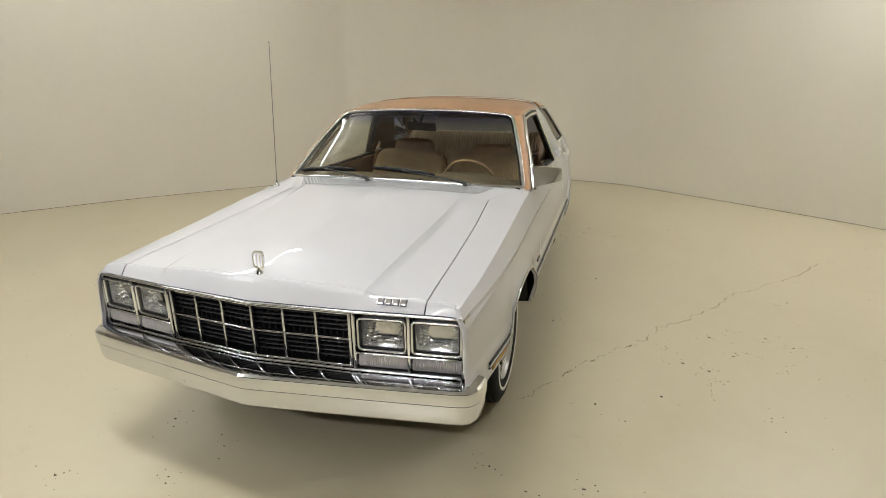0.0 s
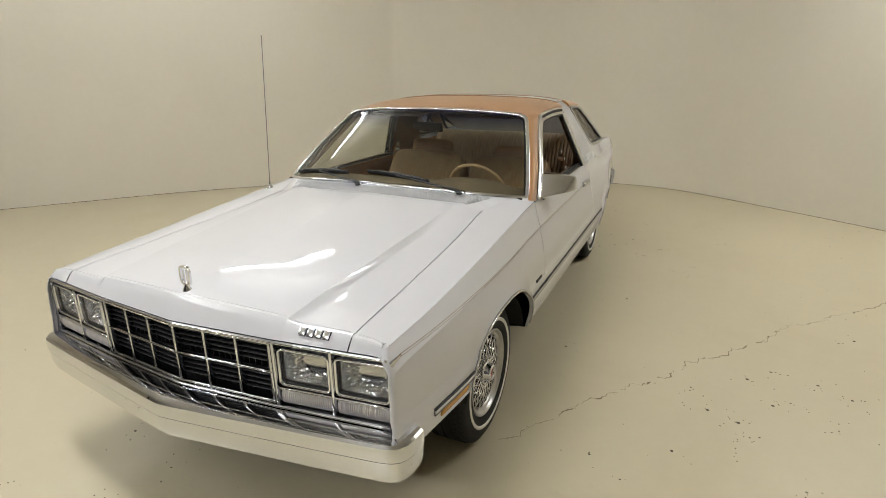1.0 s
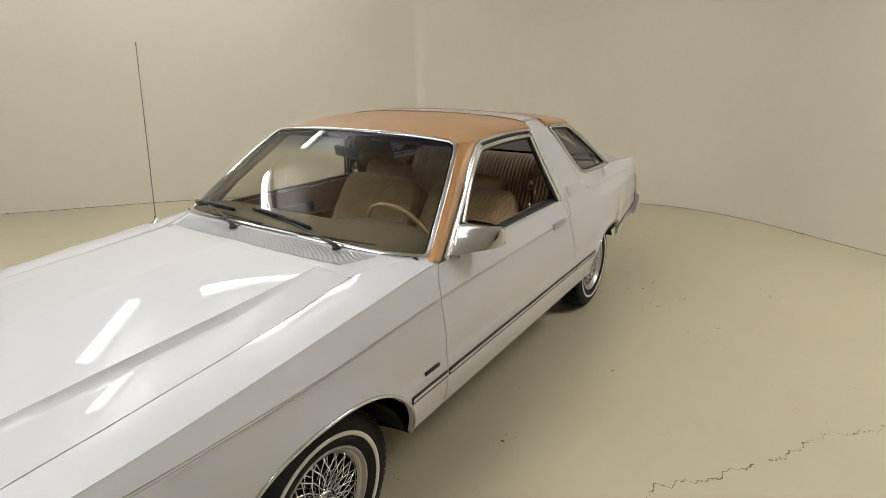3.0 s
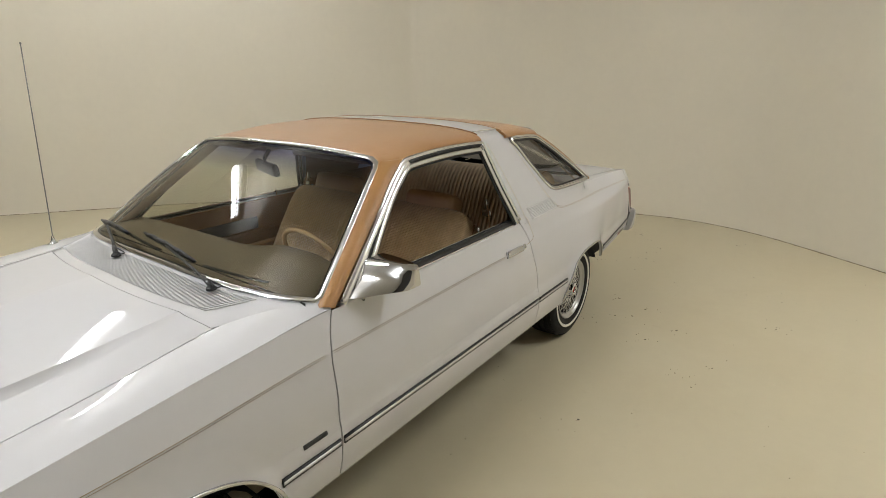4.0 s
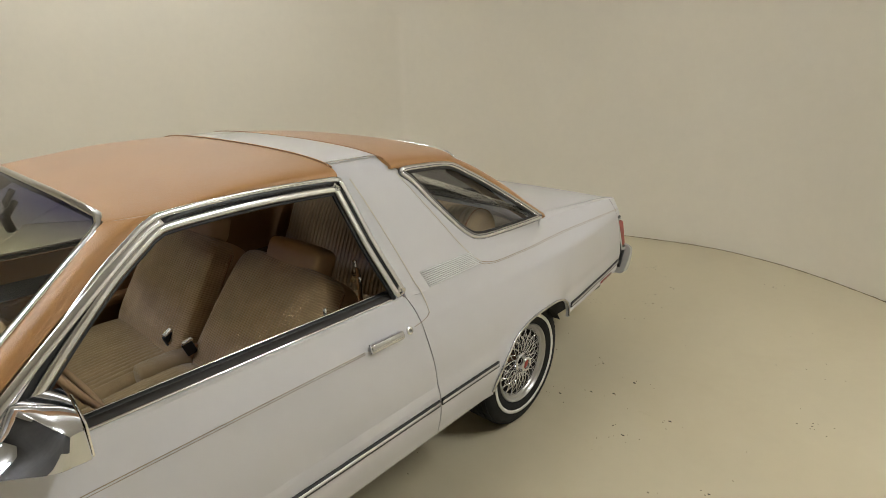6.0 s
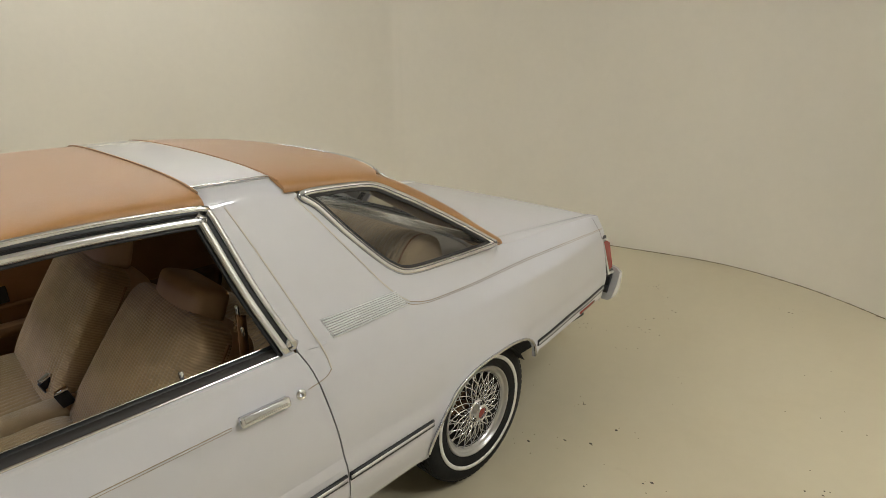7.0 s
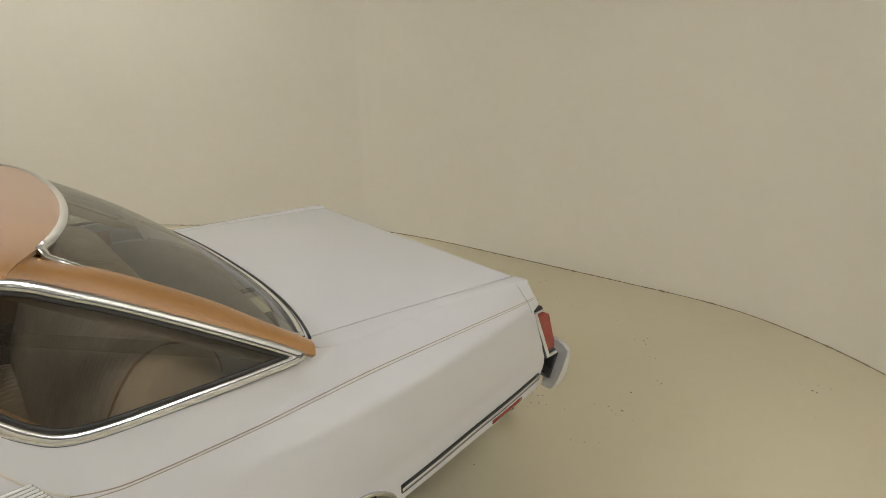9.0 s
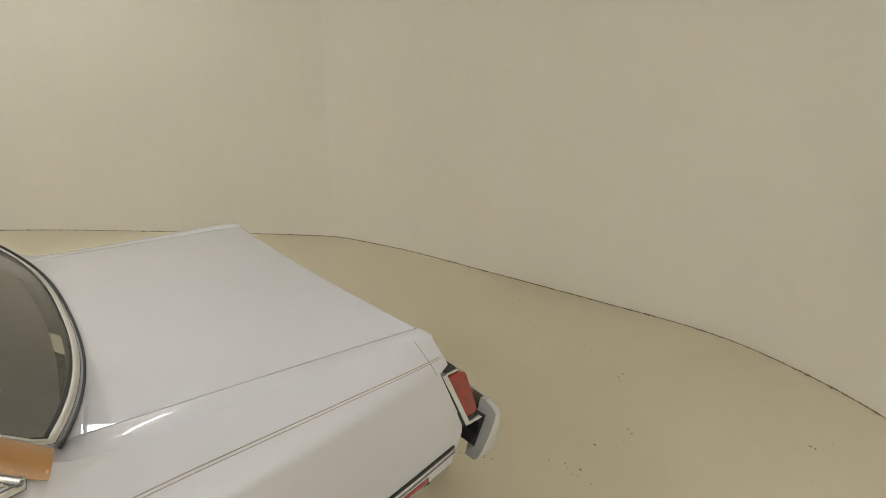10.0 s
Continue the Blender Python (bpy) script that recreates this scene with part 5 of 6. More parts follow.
# ---- tail: panel, lamps, fillers ----
def tail(s):
    def edge(z):
        return 3.667 + 0.436 * (0.814 - z) + 0.004

    # red lens, a leaning block with a bright rim
    bag = Bag()
    x0 = 0.30

    def x1(z, d=0.0):
        return 0.727 - 0.03 * (z - 0.65) + d

    out = [(0.606, 0.018), (0.622, 0.066), (0.640, 0.072), (0.776, 0.088), (0.788, 0.070), (0.786, 0.018)]
    ring0 = [(s * x0, edge(z) + d, z) for z, d in out]
    ring1 = [(s * x1(z, -0.006), edge(z) + d, z) for z, d in out]
    cz, cd = 0.708, 0.07
    ring2 = [(s * x1(z), edge(z + (cz - z) * 0.05) + d + (cd - d) * 0.08, z + (cz - z) * 0.05) for z, d in out]
    k = len(out)
    bag.v = [Vector(p) for p in ring0 + ring1 + ring2]
    for r in range(2):
        for i in range(k):
            bag.f.append((r * k + i, r * k + (i + 1) % k, (r + 1) * k + (i + 1) % k, (r + 1) * k + i))
    bag.f.append(tuple(2 * k + i for i in range(k)))
    bag.f.append(tuple(range(k - 1, -1, -1)))
    lampo = bag.ob("tail_lamp", M_RED, car, "red tail lamp with bright and black edges", sharp=20)
    for z0, z1, d0, d1, m, nm in ((0.594, 0.806, 0.004, 0.021, M_WHITESTRIP, "rim"), (0.594, 0.826, -0.006, 0.003, M_BLACK, "seal")):
        b = Bag()
        pts = [(z0, d0), (z0, d1), (z1, d1), (z1, d0)]
        b.v = [Vector((s * (x1(z, 0.005) if side else 0.28), edge(z) + d, z)) for side in (0, 1) for z, d in pts]
        b.f = [(0, 1, 5, 4), (1, 2, 6, 5), (2, 3, 7, 6), (3, 0, 4, 7), (4, 5, 6, 7), (3, 2, 1, 0)]
        b.ob(nm, m, lampo, smooth=False)
    for z0, z1, dd, m, nm in ((0.810, 0.826, 0.062, M_BLACK, "dark_edge"), (0.800, 0.807, 0.066, M_WHITESTRIP, "bright_edge"), (0.607, 0.621, 0.067, M_COWL, "dark_edge"), (0.590, 0.600, 0.074, M_WHITESTRIP, "bright_edge")):
        b = Bag()
        b.v = [Vector((s * (x1(z, 0.002) if side else 0.28), edge(z) + d, z)) for side in (0, 1) for z, d in ((z0, 0.02), (z0, dd), (z1, dd - 0.006), (z1, 0.02))]
        b.f = [(0, 1, 5, 4), (1, 2, 6, 5), (2, 3, 7, 6), (3, 0, 4, 7), (4, 5, 6, 7), (3, 2, 1, 0)]
        b.ob(nm, m, lampo, smooth=False)
    # black filler between body and bumper
    b = Bag()
    prof2 = [(3.815, 0.488), (3.843, 0.453), (3.880, 0.472), (3.892, 0.508), (3.918, 0.524), (3.916, 0.550), (3.882, 0.561), (3.857, 0.547), (3.846, 0.502)]
    b.v = [Vector((s * x, y, z)) for x in (0.55, 0.704) for y, z in prof2]
    k = len(prof2)
    b.f = [(i, (i + 1) % k, k + (i + 1) % k, k + i) for i in range(k)] + [tuple(range(k, 2 * k)), tuple(range(k - 1, -1, -1))]
    b.ob("bumper_filler", M_BLACK, car, "black rubber bumper filler", smooth=False)


both(tail)
Bag().add(*grid(lambda u, v: (0.735 * u - 0.05 * u * v, tail_y(0.47 + 0.38 * v) - 0.010, 0.47 + 0.38 * v), steps(-1, 1, 12), steps(0, 1, 8))).ob("rear_panel", M_PAINT, car)


# ---- wheels ----
def build_wheel():
    w = new("wheel")
    w.parent = car
    tagged(w, "whitewall tyre on a wire wheel cover")
    prof = [(-0.075, 0.185), (-0.092, 0.215), (-0.102, 0.250), (-0.100, 0.280), (-0.086, 0.301), (-0.070, 0.308), (-0.045, 0.3105), (-0.043, 0.304), (-0.036, 0.304), (-0.034, 0.311), (-0.004, 0.312), (-0.003, 0.304),
            (0.004, 0.304), (0.005, 0.312), (0.034, 0.311), (0.036, 0.304), (0.043, 0.304), (0.045, 0.3105), (0.070, 0.308), (0.086, 0.301), (0.100, 0.280), (0.104, 0.250), (0.102, 0.222), (0.098, 0.200), (0.088, 0.190)]
    tyre = Bag().add(*revolve(prof, 72)).ob("tyre", M_TYRE, w, "black rubber tyre", sharp=40)
    band = [(0.1030, 0.2305), (0.1055, 0.2315), (0.1062, 0.2455), (0.1040, 0.2465)]
    Bag().add(*revolve(band, 72)).ob("whitewall", M_WHITEWALL, w, "narrow white sidewall band", sharp=0)
    b = Bag()
    for i in range(66):
        a = 2 * math.pi * i / 66
        for x, tw in ((-0.078, 0.018), (0.078, -0.018), (-0.058, 0.01), (0.058, -0.01)):
            bm_m = Matrix.Rotation(a + (0.02 if abs(x) < 0.07 else 0), 4, "X") @ pose(x, 0, 0.3068 if abs(x) < 0.07 else 0.3010, 0, 0, 0)
            c = [(sx * 0.0085, sy * 0.0095 + sx * tw * 0.2, sz * 0.004) for sx in (-1, 1) for sy in (-1, 1) for sz in (-1, 1)]
            b.add([bm_m @ Vector(p) for p in c], [(0, 1, 3, 2), (4, 6, 7, 5), (0, 4, 5, 1), (2, 3, 7, 6), (0, 2, 6, 4), (1, 5, 7, 3)])
    tagged(b.ob("tread", M_TYRE, tyre, smooth=False), kind="stuff")
    rim = [(0.070, 0.160), (0.074, 0.168), (0.080, 0.172), (0.0815, 0.175), (0.084, 0.180), (0.093, 0.184), (0.097, 0.188), (0.097, 0.192), (0.092, 0.195), (0.080, 0.191)]
    Bag().add(*revolve(rim, 64)).ob("rim", M_RIM, w, "satin silver rim ring", sharp=25)
    Bag().add(*revolve([(0.075, 0.163), (0.02, 0.155), (0.0, 0.10), (0.0, 0.0)], 48)).ob("bowl", M_DARK, w, "dark wheel centre")
    n = 20
    for k in range(2):
        for d in (-1, 1):
            r0, x0 = (0.169, 0.075) if k == 0 else (0.168, 0.067)
            r1, x1 = (0.050, 0.084) if k == 0 else (0.058, 0.048)
            sw = 0.62 if k == 0 else 0.45
            verts, faces = tube([(x0, 0, r0), ((x0 + x1) / 2 + 0.004, (r0 + r1) / 2 * math.sin(d * sw * 0.42), (r0 + r1) / 2 * math.cos(d * sw * 0.42)), (x1, r1 * math.sin(d * sw), r1 * math.cos(d * sw))], 0.0028, 5, out=(1, 0.1, 0.1))
            proto = mesh_ob("spoke", verts, faces, M_CHROME, w)
            for i in range(n):
                a = 2 * math.pi * (i + 0.5 * k + 0.25 * (d > 0)) / n
                o = proto if i == 0 else new("spoke", proto.data)
                o.parent = w
                o.matrix_basis = Matrix.Rotation(a, 4, "X")
    hub = [(0.030, 0.060), (0.060, 0.056), (0.078, 0.050), (0.086, 0.042), (0.098, 0.038), (0.108, 0.036), (0.114, 0.031), (0.112, 0.024), (0.106, 0.022)]
    Bag().add(*revolve(hub, 40)).ob("hub_cap", M_CHROME, w, "chrome hub cap", sharp=25)
    Bag().add(*revolve([(0.1055, 0.0225), (0.1085, 0.018), (0.110, 0.010), (0.1105, 0.0)], 24)).ob("hub_emblem", M_RED, w, "small red hub emblem")
    return w


HUB_X, HUB_Z = 0.705, 0.3125
wheel = build_wheel()
wheel.matrix_basis = pose(HUB_X, 0.0, HUB_Z, 8, 0, 0)
copy_thing(wheel, pose(HUB_X - 0.043, 2.68, HUB_Z, 23, 0, 0))
copy_thing(wheel, pose(-HUB_X, 0.0, HUB_Z, 0, 0, 180))
copy_thing(wheel, pose(-HUB_X + 0.043, 2.68, HUB_Z, 40, 0, 180))


def wheel_well(s, y, r, back=0.26, out=0.425):
    b = Bag()
    b.add(*grid(lambda u, v: (s * (0.42 + out * v), y - r * math.cos(u) * 1.02, HUB_Z + (r - 0.002) * math.sin(u) - 0.02), steps(0.26, math.pi - back, 30), steps(0, 1, 2)))
    b.add(*grid(lambda u, v: (s * 0.42, y - r * v * math.cos(u), HUB_Z + r * v * math.sin(u) - 0.02), steps(0.26, math.pi - 0.26, 30), steps(0, 1, 2)))
    b.ob("wheel_housing", M_DARK, car, "dark wheel housing")


for s in (1, -1):
    wheel_well(s, -0.005, 0.366)
    wheel_well(s, 2.625, 0.338, 0.55, 0.385)
    # mud flap and bracket behind the rear wheel
    part("bracket", block(s * 0.66, 2.975, 0.405, 0.10, 0.02, 0.075, 0.004, 1, pose(0, 0, 0, 20, 0, 0)), M_DARK, car)
und = Bag()
for a in ((0, 1.45, 0.36, 1.10, 4.3, 0.14), (0, 1.33, 0.36, 1.36, 1.75, 0.10), (0, 3.35, 0.40, 1.30, 0.72, 0.12), (0, -0.58, 0.46, 1.50, 0.36, 0.10)):
    block_bag(und, *a, r=0.02, seg=1)
und.ob("underbody", M_DARK, car, "dark dusty underbody", smooth=False)
# tail pipe
mesh_ob("exhaust_pipe", *tube([(0.42, 2.9, 0.30), (0.44, 3.3, 0.31), (0.45, 3.78, 0.30)], 0.024, 12), M_DARK, car)


# ---- cowl, wipers, mirror, antenna ----
def cowl():
    def f(u, v):
        a = Vector((u * 0.60, hood_back(u * 0.60) + GAP, hood_z(u * 0.60, hood_back(u * 0.6)) - 0.002))
        b = ws_base(u * 0.735) + Vector((0, -0.004, -0.004))
        return a.lerp(b, v) - Vector((0, 0, 0.004 * math.sin(math.pi * v)))

    c = Bag().add(*grid(f, steps(-1, 1, 50), steps(0, 1, 8), skirt=0.015)).ob("cowl_panel", M_PAINT, car, "white cowl panel with slotted air intake")
    # no slots are cut: a dark sheet over the panel stands for their shade
    floor_ = Bag().add(*grid(lambda u, v: f(u, v) + Vector((0, 0, 0.0012)), steps(-0.86, 0.83, 40), steps(0.24, 0.88, 5)))
    floor_.ob("intake_shade", M_SLOT, c, "dark sheet for the shade in the slots")
    ribs = Bag()
    n = 100
    for i in range(n + 1):
        u = -0.86 + 1.69 * i / n
        pts = [f(u, v) + Vector((0, 0, 0.0016)) for v in steps(0.23, 0.89, 4)]
        ribs.add(*sweep(pts, (0, -0.1, 1), [(-0.0027, -0.001), (0.0027, -0.001), (0.0021, 0.0028), (-0.0021, 0.0028)]))
    ribs.ob("intake_ribs", M_COWLRIB, c, "fine grey intake ribs", smooth=False)


cowl()


def wiper(pivot, tip, b0, b1):
    w = new("wiper")
    w.parent = car
    tagged(w, "black windscreen wiper at rest")
    pv, tp = Vector(pivot), Vector(tip)
    base = Bag().add(*revolve([(0, 0.017), (0.008, 0.016), (0.013, 0.010), (0.018, 0.008), (0.019, 0.0)], 18))
    moved(base, Matrix.Translation(pv) @ pose(0, 0, 0, 0, -90, 0)).ob("pivot_cap", M_BLACK, w)
    mid = pv.lerp(tp, 0.35) + Vector((0, 0, 0.014))
    mesh_ob("arm", *sweep([pv + Vector((0, 0, 0.012)), mid, tp + Vector((0, -0.006, 0.010))], (0, -0.5, 0.85), flat(0.009, 0.006, 0.002)), M_WIPER, w, "grey-black arm")
    grip = pv.lerp(mid, 0.45) + Vector((0, 0, 0.010))
    mesh_ob("arm_sleeve", *sweep([pv + Vector((0, 0, 0.013)), grip], (0, -0.5, 0.85), flat(0.015, 0.009, 0.003)), M_WIPER, w)
    mesh_ob("hose", *tube(smooth_path([pv + Vector((0.012, -0.006, 0.002)), pv + Vector((0.030, 0.004, 0.012)), pv + Vector((0.018, 0.022, 0.012)), grip], 5), 0.0022, 6), M_BLACK, w, "thin washer hose")
    A, B = Vector(b0), Vector(b1)
    pts = [A.lerp(B, t) + Vector((0, -0.004, 0.006)) for t in steps(0, 1, 8)]
    mesh_ob("blade", *sweep(pts, (0, -0.5, 0.85), [(-0.006, -0.006), (0.006, -0.006), (0.004, 0.004), (0.004, 0.012), (-0.004, 0.012), (-0.004, 0.004)]), M_BLACK, w)
    for t0, t1 in ((0.08, 0.42), (0.58, 0.92)):
        q = [A.lerp(B, t) + Vector((0, -0.010, 0.014 + 0.008 * math.sin(math.pi * (t - t0) / (t1 - t0)))) for t in steps(t0, t1, 6)]
        mesh_ob("yoke", *sweep(q, (0, -0.5, 0.85), flat(0.009, 0.003)), M_WIPER, w)
    q = [A.lerp(B, t) + Vector((0, -0.012, 0.026 - 0.008 * abs(t - 0.5) * 4)) for t in steps(0.25, 0.75, 6)]
    mesh_ob("bridge", *sweep(q, (0, -0.5, 0.85), flat(0.010, 0.003)), M_WIPER, w)


def on_glass(u, v, d=0.004):
    return ws_pt(u, v) + Vector((0, -0.5, 0.86)) * d


wiper((0.455, 0.462, 0.985), on_glass(0.07, 0.085), on_glass(-0.19, 0.115), on_glass(0.345, 0.060))
wiper((-0.126, 0.430, 0.990), on_glass(-0.63, 0.075), on_glass(-0.90, 0.060), on_glass(-0.35, 0.085))


def side_mirror():
    m = new("side_mirror")
    m.parent = car
    tagged(m, "chrome door mirror with angular housing")
    # sections from the door out to the tip, each back-top, ridge, brow, front foot, back foot
    secs = [
        [(0.768, 0.930, 1.044), (0.768, 0.840, 1.042), (0.775, 0.800, 0.995), (0.790, 0.715, 0.942), (0.785, 0.930, 0.940)],
        [(0.805, 0.930, 1.044), (0.805, 0.848, 1.043), (0.812, 0.812, 0.997), (0.822, 0.738, 0.944), (0.815, 0.930, 0.942)],
        [(0.852, 0.926, 1.043), (0.852, 0.860, 1.042), (0.858, 0.836, 1.000), (0.868, 0.796, 0.950), (0.865, 0.926, 0.948)],
        [(0.902, 0.921, 1.040), (0.902, 0.874, 1.039), (0.908, 0.858, 1.002), (0.915, 0.838, 0.957), (0.915, 0.922, 0.955)],
        [(0.930, 0.917, 1.036), (0.930, 0.885, 1.034), (0.935, 0.874, 1.000), (0.939, 0.866, 0.963), (0.939, 0.918, 0.961)],
        [(0.939, 0.914, 1.029), (0.940, 0.892, 1.027), (0.944, 0.884, 0.997), (0.946, 0.880, 0.970), (0.946, 0.915, 0.968)],
    ]

    def cut(row, k, closed):
        row = [Vector(p) for p in row]
        out = [] if closed else [row[0]]
        for i in range(len(row) if closed else len(row) - 1):
            p, q = row[i], row[(i + 1) % len(row)]
            out += [p.lerp(q, k), p.lerp(q, 1 - k)]
        return out if closed else out + [row[-1]]

    rings = [cut(cut(r, 0.07, True), 0.25, True) for r in secs]
    cols = [cut(cut([r[i] for r in rings], 0.25, False), 0.25, False) for i in range(len(rings[0]))]
    nu, nv = len(cols[0]), len(cols)
    hb = Bag()
    hb.v = [cols[j][i] for i in range(nu) for j in range(nv)]
    hb.f = [(i * nv + j, (i + 1) * nv + j, (i + 1) * nv + (j + 1) % nv, i * nv + (j + 1) % nv) for i in range(nu - 1) for j in range(nv)]
    hb.f += [tuple(range(nv)), tuple((nu - 1) * nv + j for j in reversed(range(nv)))]
    housing = hb.ob("housing", M_CHROME, m, "polished chrome housing", sharp=28)
    bm = bmesh.new()
    bm.from_mesh(housing.data)
    bmesh.ops.recalc_face_normals(bm, faces=list(bm.faces))
    bm.to_mesh(housing.data)
    bm.free()
    part("mirror_glass", block(0.858, 0.928, 0.995, 0.136, 0.005, 0.074, 0.002, 2, pose(0, 0, 0, 0, 0, -5)), M_MIRROR, m, "mirror glass")
    tri = Bag()
    q = [(0.760, 0.775, 0.962), (0.760, 0.905, 0.954), (0.746, 0.880, 1.030), (0.752, 0.850, 1.020)]
    tri.v = [Vector(p) for p in q] + [Vector(p) - Vector((0.012, 0, 0)) for p in q]
    tri.f = [(0, 1, 2, 3), (7, 6, 5, 4), (0, 4, 5, 1), (1, 5, 6, 2), (2, 6, 7, 3), (3, 7, 4, 0)]
    tri.ob("sail_plate", M_BLACK, m, "dark corner plate", smooth=False)


side_mirror()
ant = new("antenna")
ant.parent = car
tagged(ant, "thin chrome whip antenna on an oval foot")
mesh_ob("mast", *tube([(-0.737, 0.424, 0.95), (-0.732, 0.447, 1.35), (-0.727, 0.470, 1.752)], 0.0022, 8), M_MAST, ant)
mesh_ob("tip", *tube([(-0.727, 0.470, 1.752), (-0.727, 0.4703, 1.760)], 0.0036, 8), M_MAST, ant)
foot = Bag().add(*revolve([(0, 0.030), (0.008, 0.028), (0.016, 0.016), (0.030, 0.008), (0.045, 0.005), (0.045, 0)], 20))
moved(foot, Matrix.Translation((-0.737, 0.424, 0.917)) @ pose(0, 0, 0, 0, -90, 0)).ob("foot", M_CHROME, ant)


# ---- interior ----
def interior():
    Bag().add(*grid(lambda u, v: (0.74 * u, 0.60 + 2.1 * v, 0.36 + 0.10 * math.exp(-(u / 0.22) ** 2)), steps(-1, 1, 24), steps(0, 1, 8))).ob("cabin_floor", M_CARPET, car, "brown carpet")
    # dashboard
    prof = [(0.56, 0.950), (0.66, 0.966), (0.80, 0.972), (0.90, 0.958), (0.935, 0.930), (0.930, 0.880), (0.955, 0.845), (0.955, 0.79), (0.92, 0.70), (0.88, 0.60), (0.62, 0.45)]

    def dash(u, v):
        y, z = prof[v]
        x = 0.735 * u
        hood = math.exp(-((x - 0.36) / 0.19) ** 4)
        pad = 1 - math.exp(-((x - 0.36) / 0.27) ** 4)
        dz = (0.012 if v == 2 else 0.026) * hood if 2 <= v <= 4 else 0
        dy = (-0.05 * pad) if v >= 3 and v <= 7 else 0
        return (x, y + dy, z + dz - 0.006 * u * u)

    d = Bag().add(*grid(dash, steps(-1, 1, 40), range(len(prof)))).ob("dashboard", M_DASH, car, "brown padded dashboard", sharp=50)
    for x in (-0.33, 0.33):
        slot = [Vector((x + dx, 0.602 + 0.16 * abs(x + dx) ** 2, 0.9595)) for dx in steps(-0.17, 0.17, 8)]
        mesh_ob("defroster_slot", *sweep(slot, (0, 0, 1), flat(0.013, 0.003, 0.001)), M_COWL, d, "dark defroster slot")
    part("glove_box", block(-0.36, 0.903, 0.80, 0.42, 0.02, 0.12, 0.008), M_DASH, d)
    part("gauge_panel", block(0.36, 0.958, 0.83, 0.40, 0.012, 0.09, 0.006), M_GRILLE, d, "dark instrument panel")
    # steering wheel
    sw = new("steering_wheel")
    sw.parent = car
    tagged(sw, "thin tan steering wheel")
    m = pose(0.345, 0.985, 0.905, -62, 0, 0)
    rimp = [m @ Vector((0.17 * math.cos(a), 0.17 * math.sin(a), 0)) for a in steps(0, 2 * math.pi, 48)[:-1]]
    nrm = m.to_3x3() @ Vector((0, 0, 1))
    mesh_ob("rim", *sweep(rimp, nrm, ring(0.0095, 8), closed=True), M_HEADREST, sw)
    hub = block(0, 0, -0.02, 0.15, 0.11, 0.04, 0.015, 3)
    bmesh.ops.transform(hub, matrix=m, verts=hub.verts)
    part("hub", hub, M_TANTRIM, sw)
    for a in (20, 160):
        p = [m @ Vector((r * math.cos(radians(a)), r * math.sin(radians(a)), -0.02 + 0.1 * (r - 0.05))) for r in (0.05, 0.11, 0.165)]
        mesh_ob("spoke", *sweep(p, nrm, flat(0.03, 0.010)), M_TANTRIM, sw)
    col = [m @ Vector((0, 0, -0.03)), m @ Vector((0, 0, -0.28))]
    mesh_ob("column", *tube(col, 0.035, 12), M_DASH, sw)

    # front seats
    def seat(cx, back, head):
        st = new("front_seat")
        st.parent = car
        tagged(st, "beige velour front seat with channelled back")
        b = cushion(0.60, 0.13, 0.52, 7, 240, ribs=34, amp=0.004, rib_axis=0, crown=0.022, taper=0.06, n2=20)
        weld(moved(b, back @ pose(0, 0.035, 0)).ob("backrest", M_CORD, st, sharp=0))
        b = cushion(0.61, 0.15, 0.53, 6, 18, taper=0.08)
        weld(moved(b, back @ pose(0, -0.04, -0.005)).ob("back_shell", M_HEADREST, st, "tan vinyl seat back and bolster", sharp=0))
        b = cushion(0.60, 0.19, 0.58, 6, 200, ribs=28, amp=0.010, rib_axis=0, crown=0.02, n2=18)
        weld(moved(b, pose(cx, 1.19, 0.500, 84, 0, 180)).ob("seat_cushion", M_CLOTH, st, sharp=0))
        b = cushion(0.31, 0.115, 0.125, 5.5, 16, crown=0.010)
        weld(moved(b, head).ob("headrest", M_HEADREST, st, "tan headrest", sharp=0))
        for dx in (-0.06, 0.06):
            mesh_ob("headrest_post", *tube([head @ Vector((dx, 0, -0.08)), head @ Vector((dx, 0, -0.03))], 0.006, 8), M_CHROME, st)
        for sg in (-1, 1):
            p = [back @ Vector((sg * 0.302 * (1 - 0.08 * max(0, 2 * t - 1)), 0.006, -0.24 + 0.46 * t)) for t in steps(0, 1, 8)]
            mesh_ob("piping", *tube(p, 0.005, 6), M_TANTRIM, st)

    # both seat backs are laid well back
    seat(0.31, pose(0.315, 1.655, 0.735, 35, 0, 180), pose(0.323, 1.792, 0.985, 22, 0, 180))
    seat(-0.31, pose(-0.315, 1.600, 0.750, 31, 0, 180), pose(-0.315, 1.735, 1.022, 18, 0, 180))
    part("armrest", block(0.0, 1.42, 0.575, 0.10, 0.30, 0.12, 0.03, 3), M_CLOTH, car, "tan centre armrest")
    for x, y, r in ((-0.075, 1.43, 20), (0.055, 1.45, -15)):
        bk = new("belt_buckle")
        bk.parent = car
        tagged(bk, "seat belt buckle on a short strap")
        part("strap", block(x, y + 0.03, 0.60, 0.012, 0.045, 0.13, 0.003, 1, pose(0, 0, 0, 20, 0, r)), M_TANTRIM, bk)
        part("buckle", block(x, y, 0.660, 0.018, 0.040, 0.055, 0.005, 2, pose(0, 0, 0, 20, 0, r)), M_GRILLE, bk)
        part("buckle_plate", block(x, y - 0.004, 0.690, 0.021, 0.042, 0.010, 0.003, 1, pose(0, 0, 0, 20, 0, r)), M_CHROME, bk)
    # rear bench
    rs = new("rear_seat")
    rs.parent = car
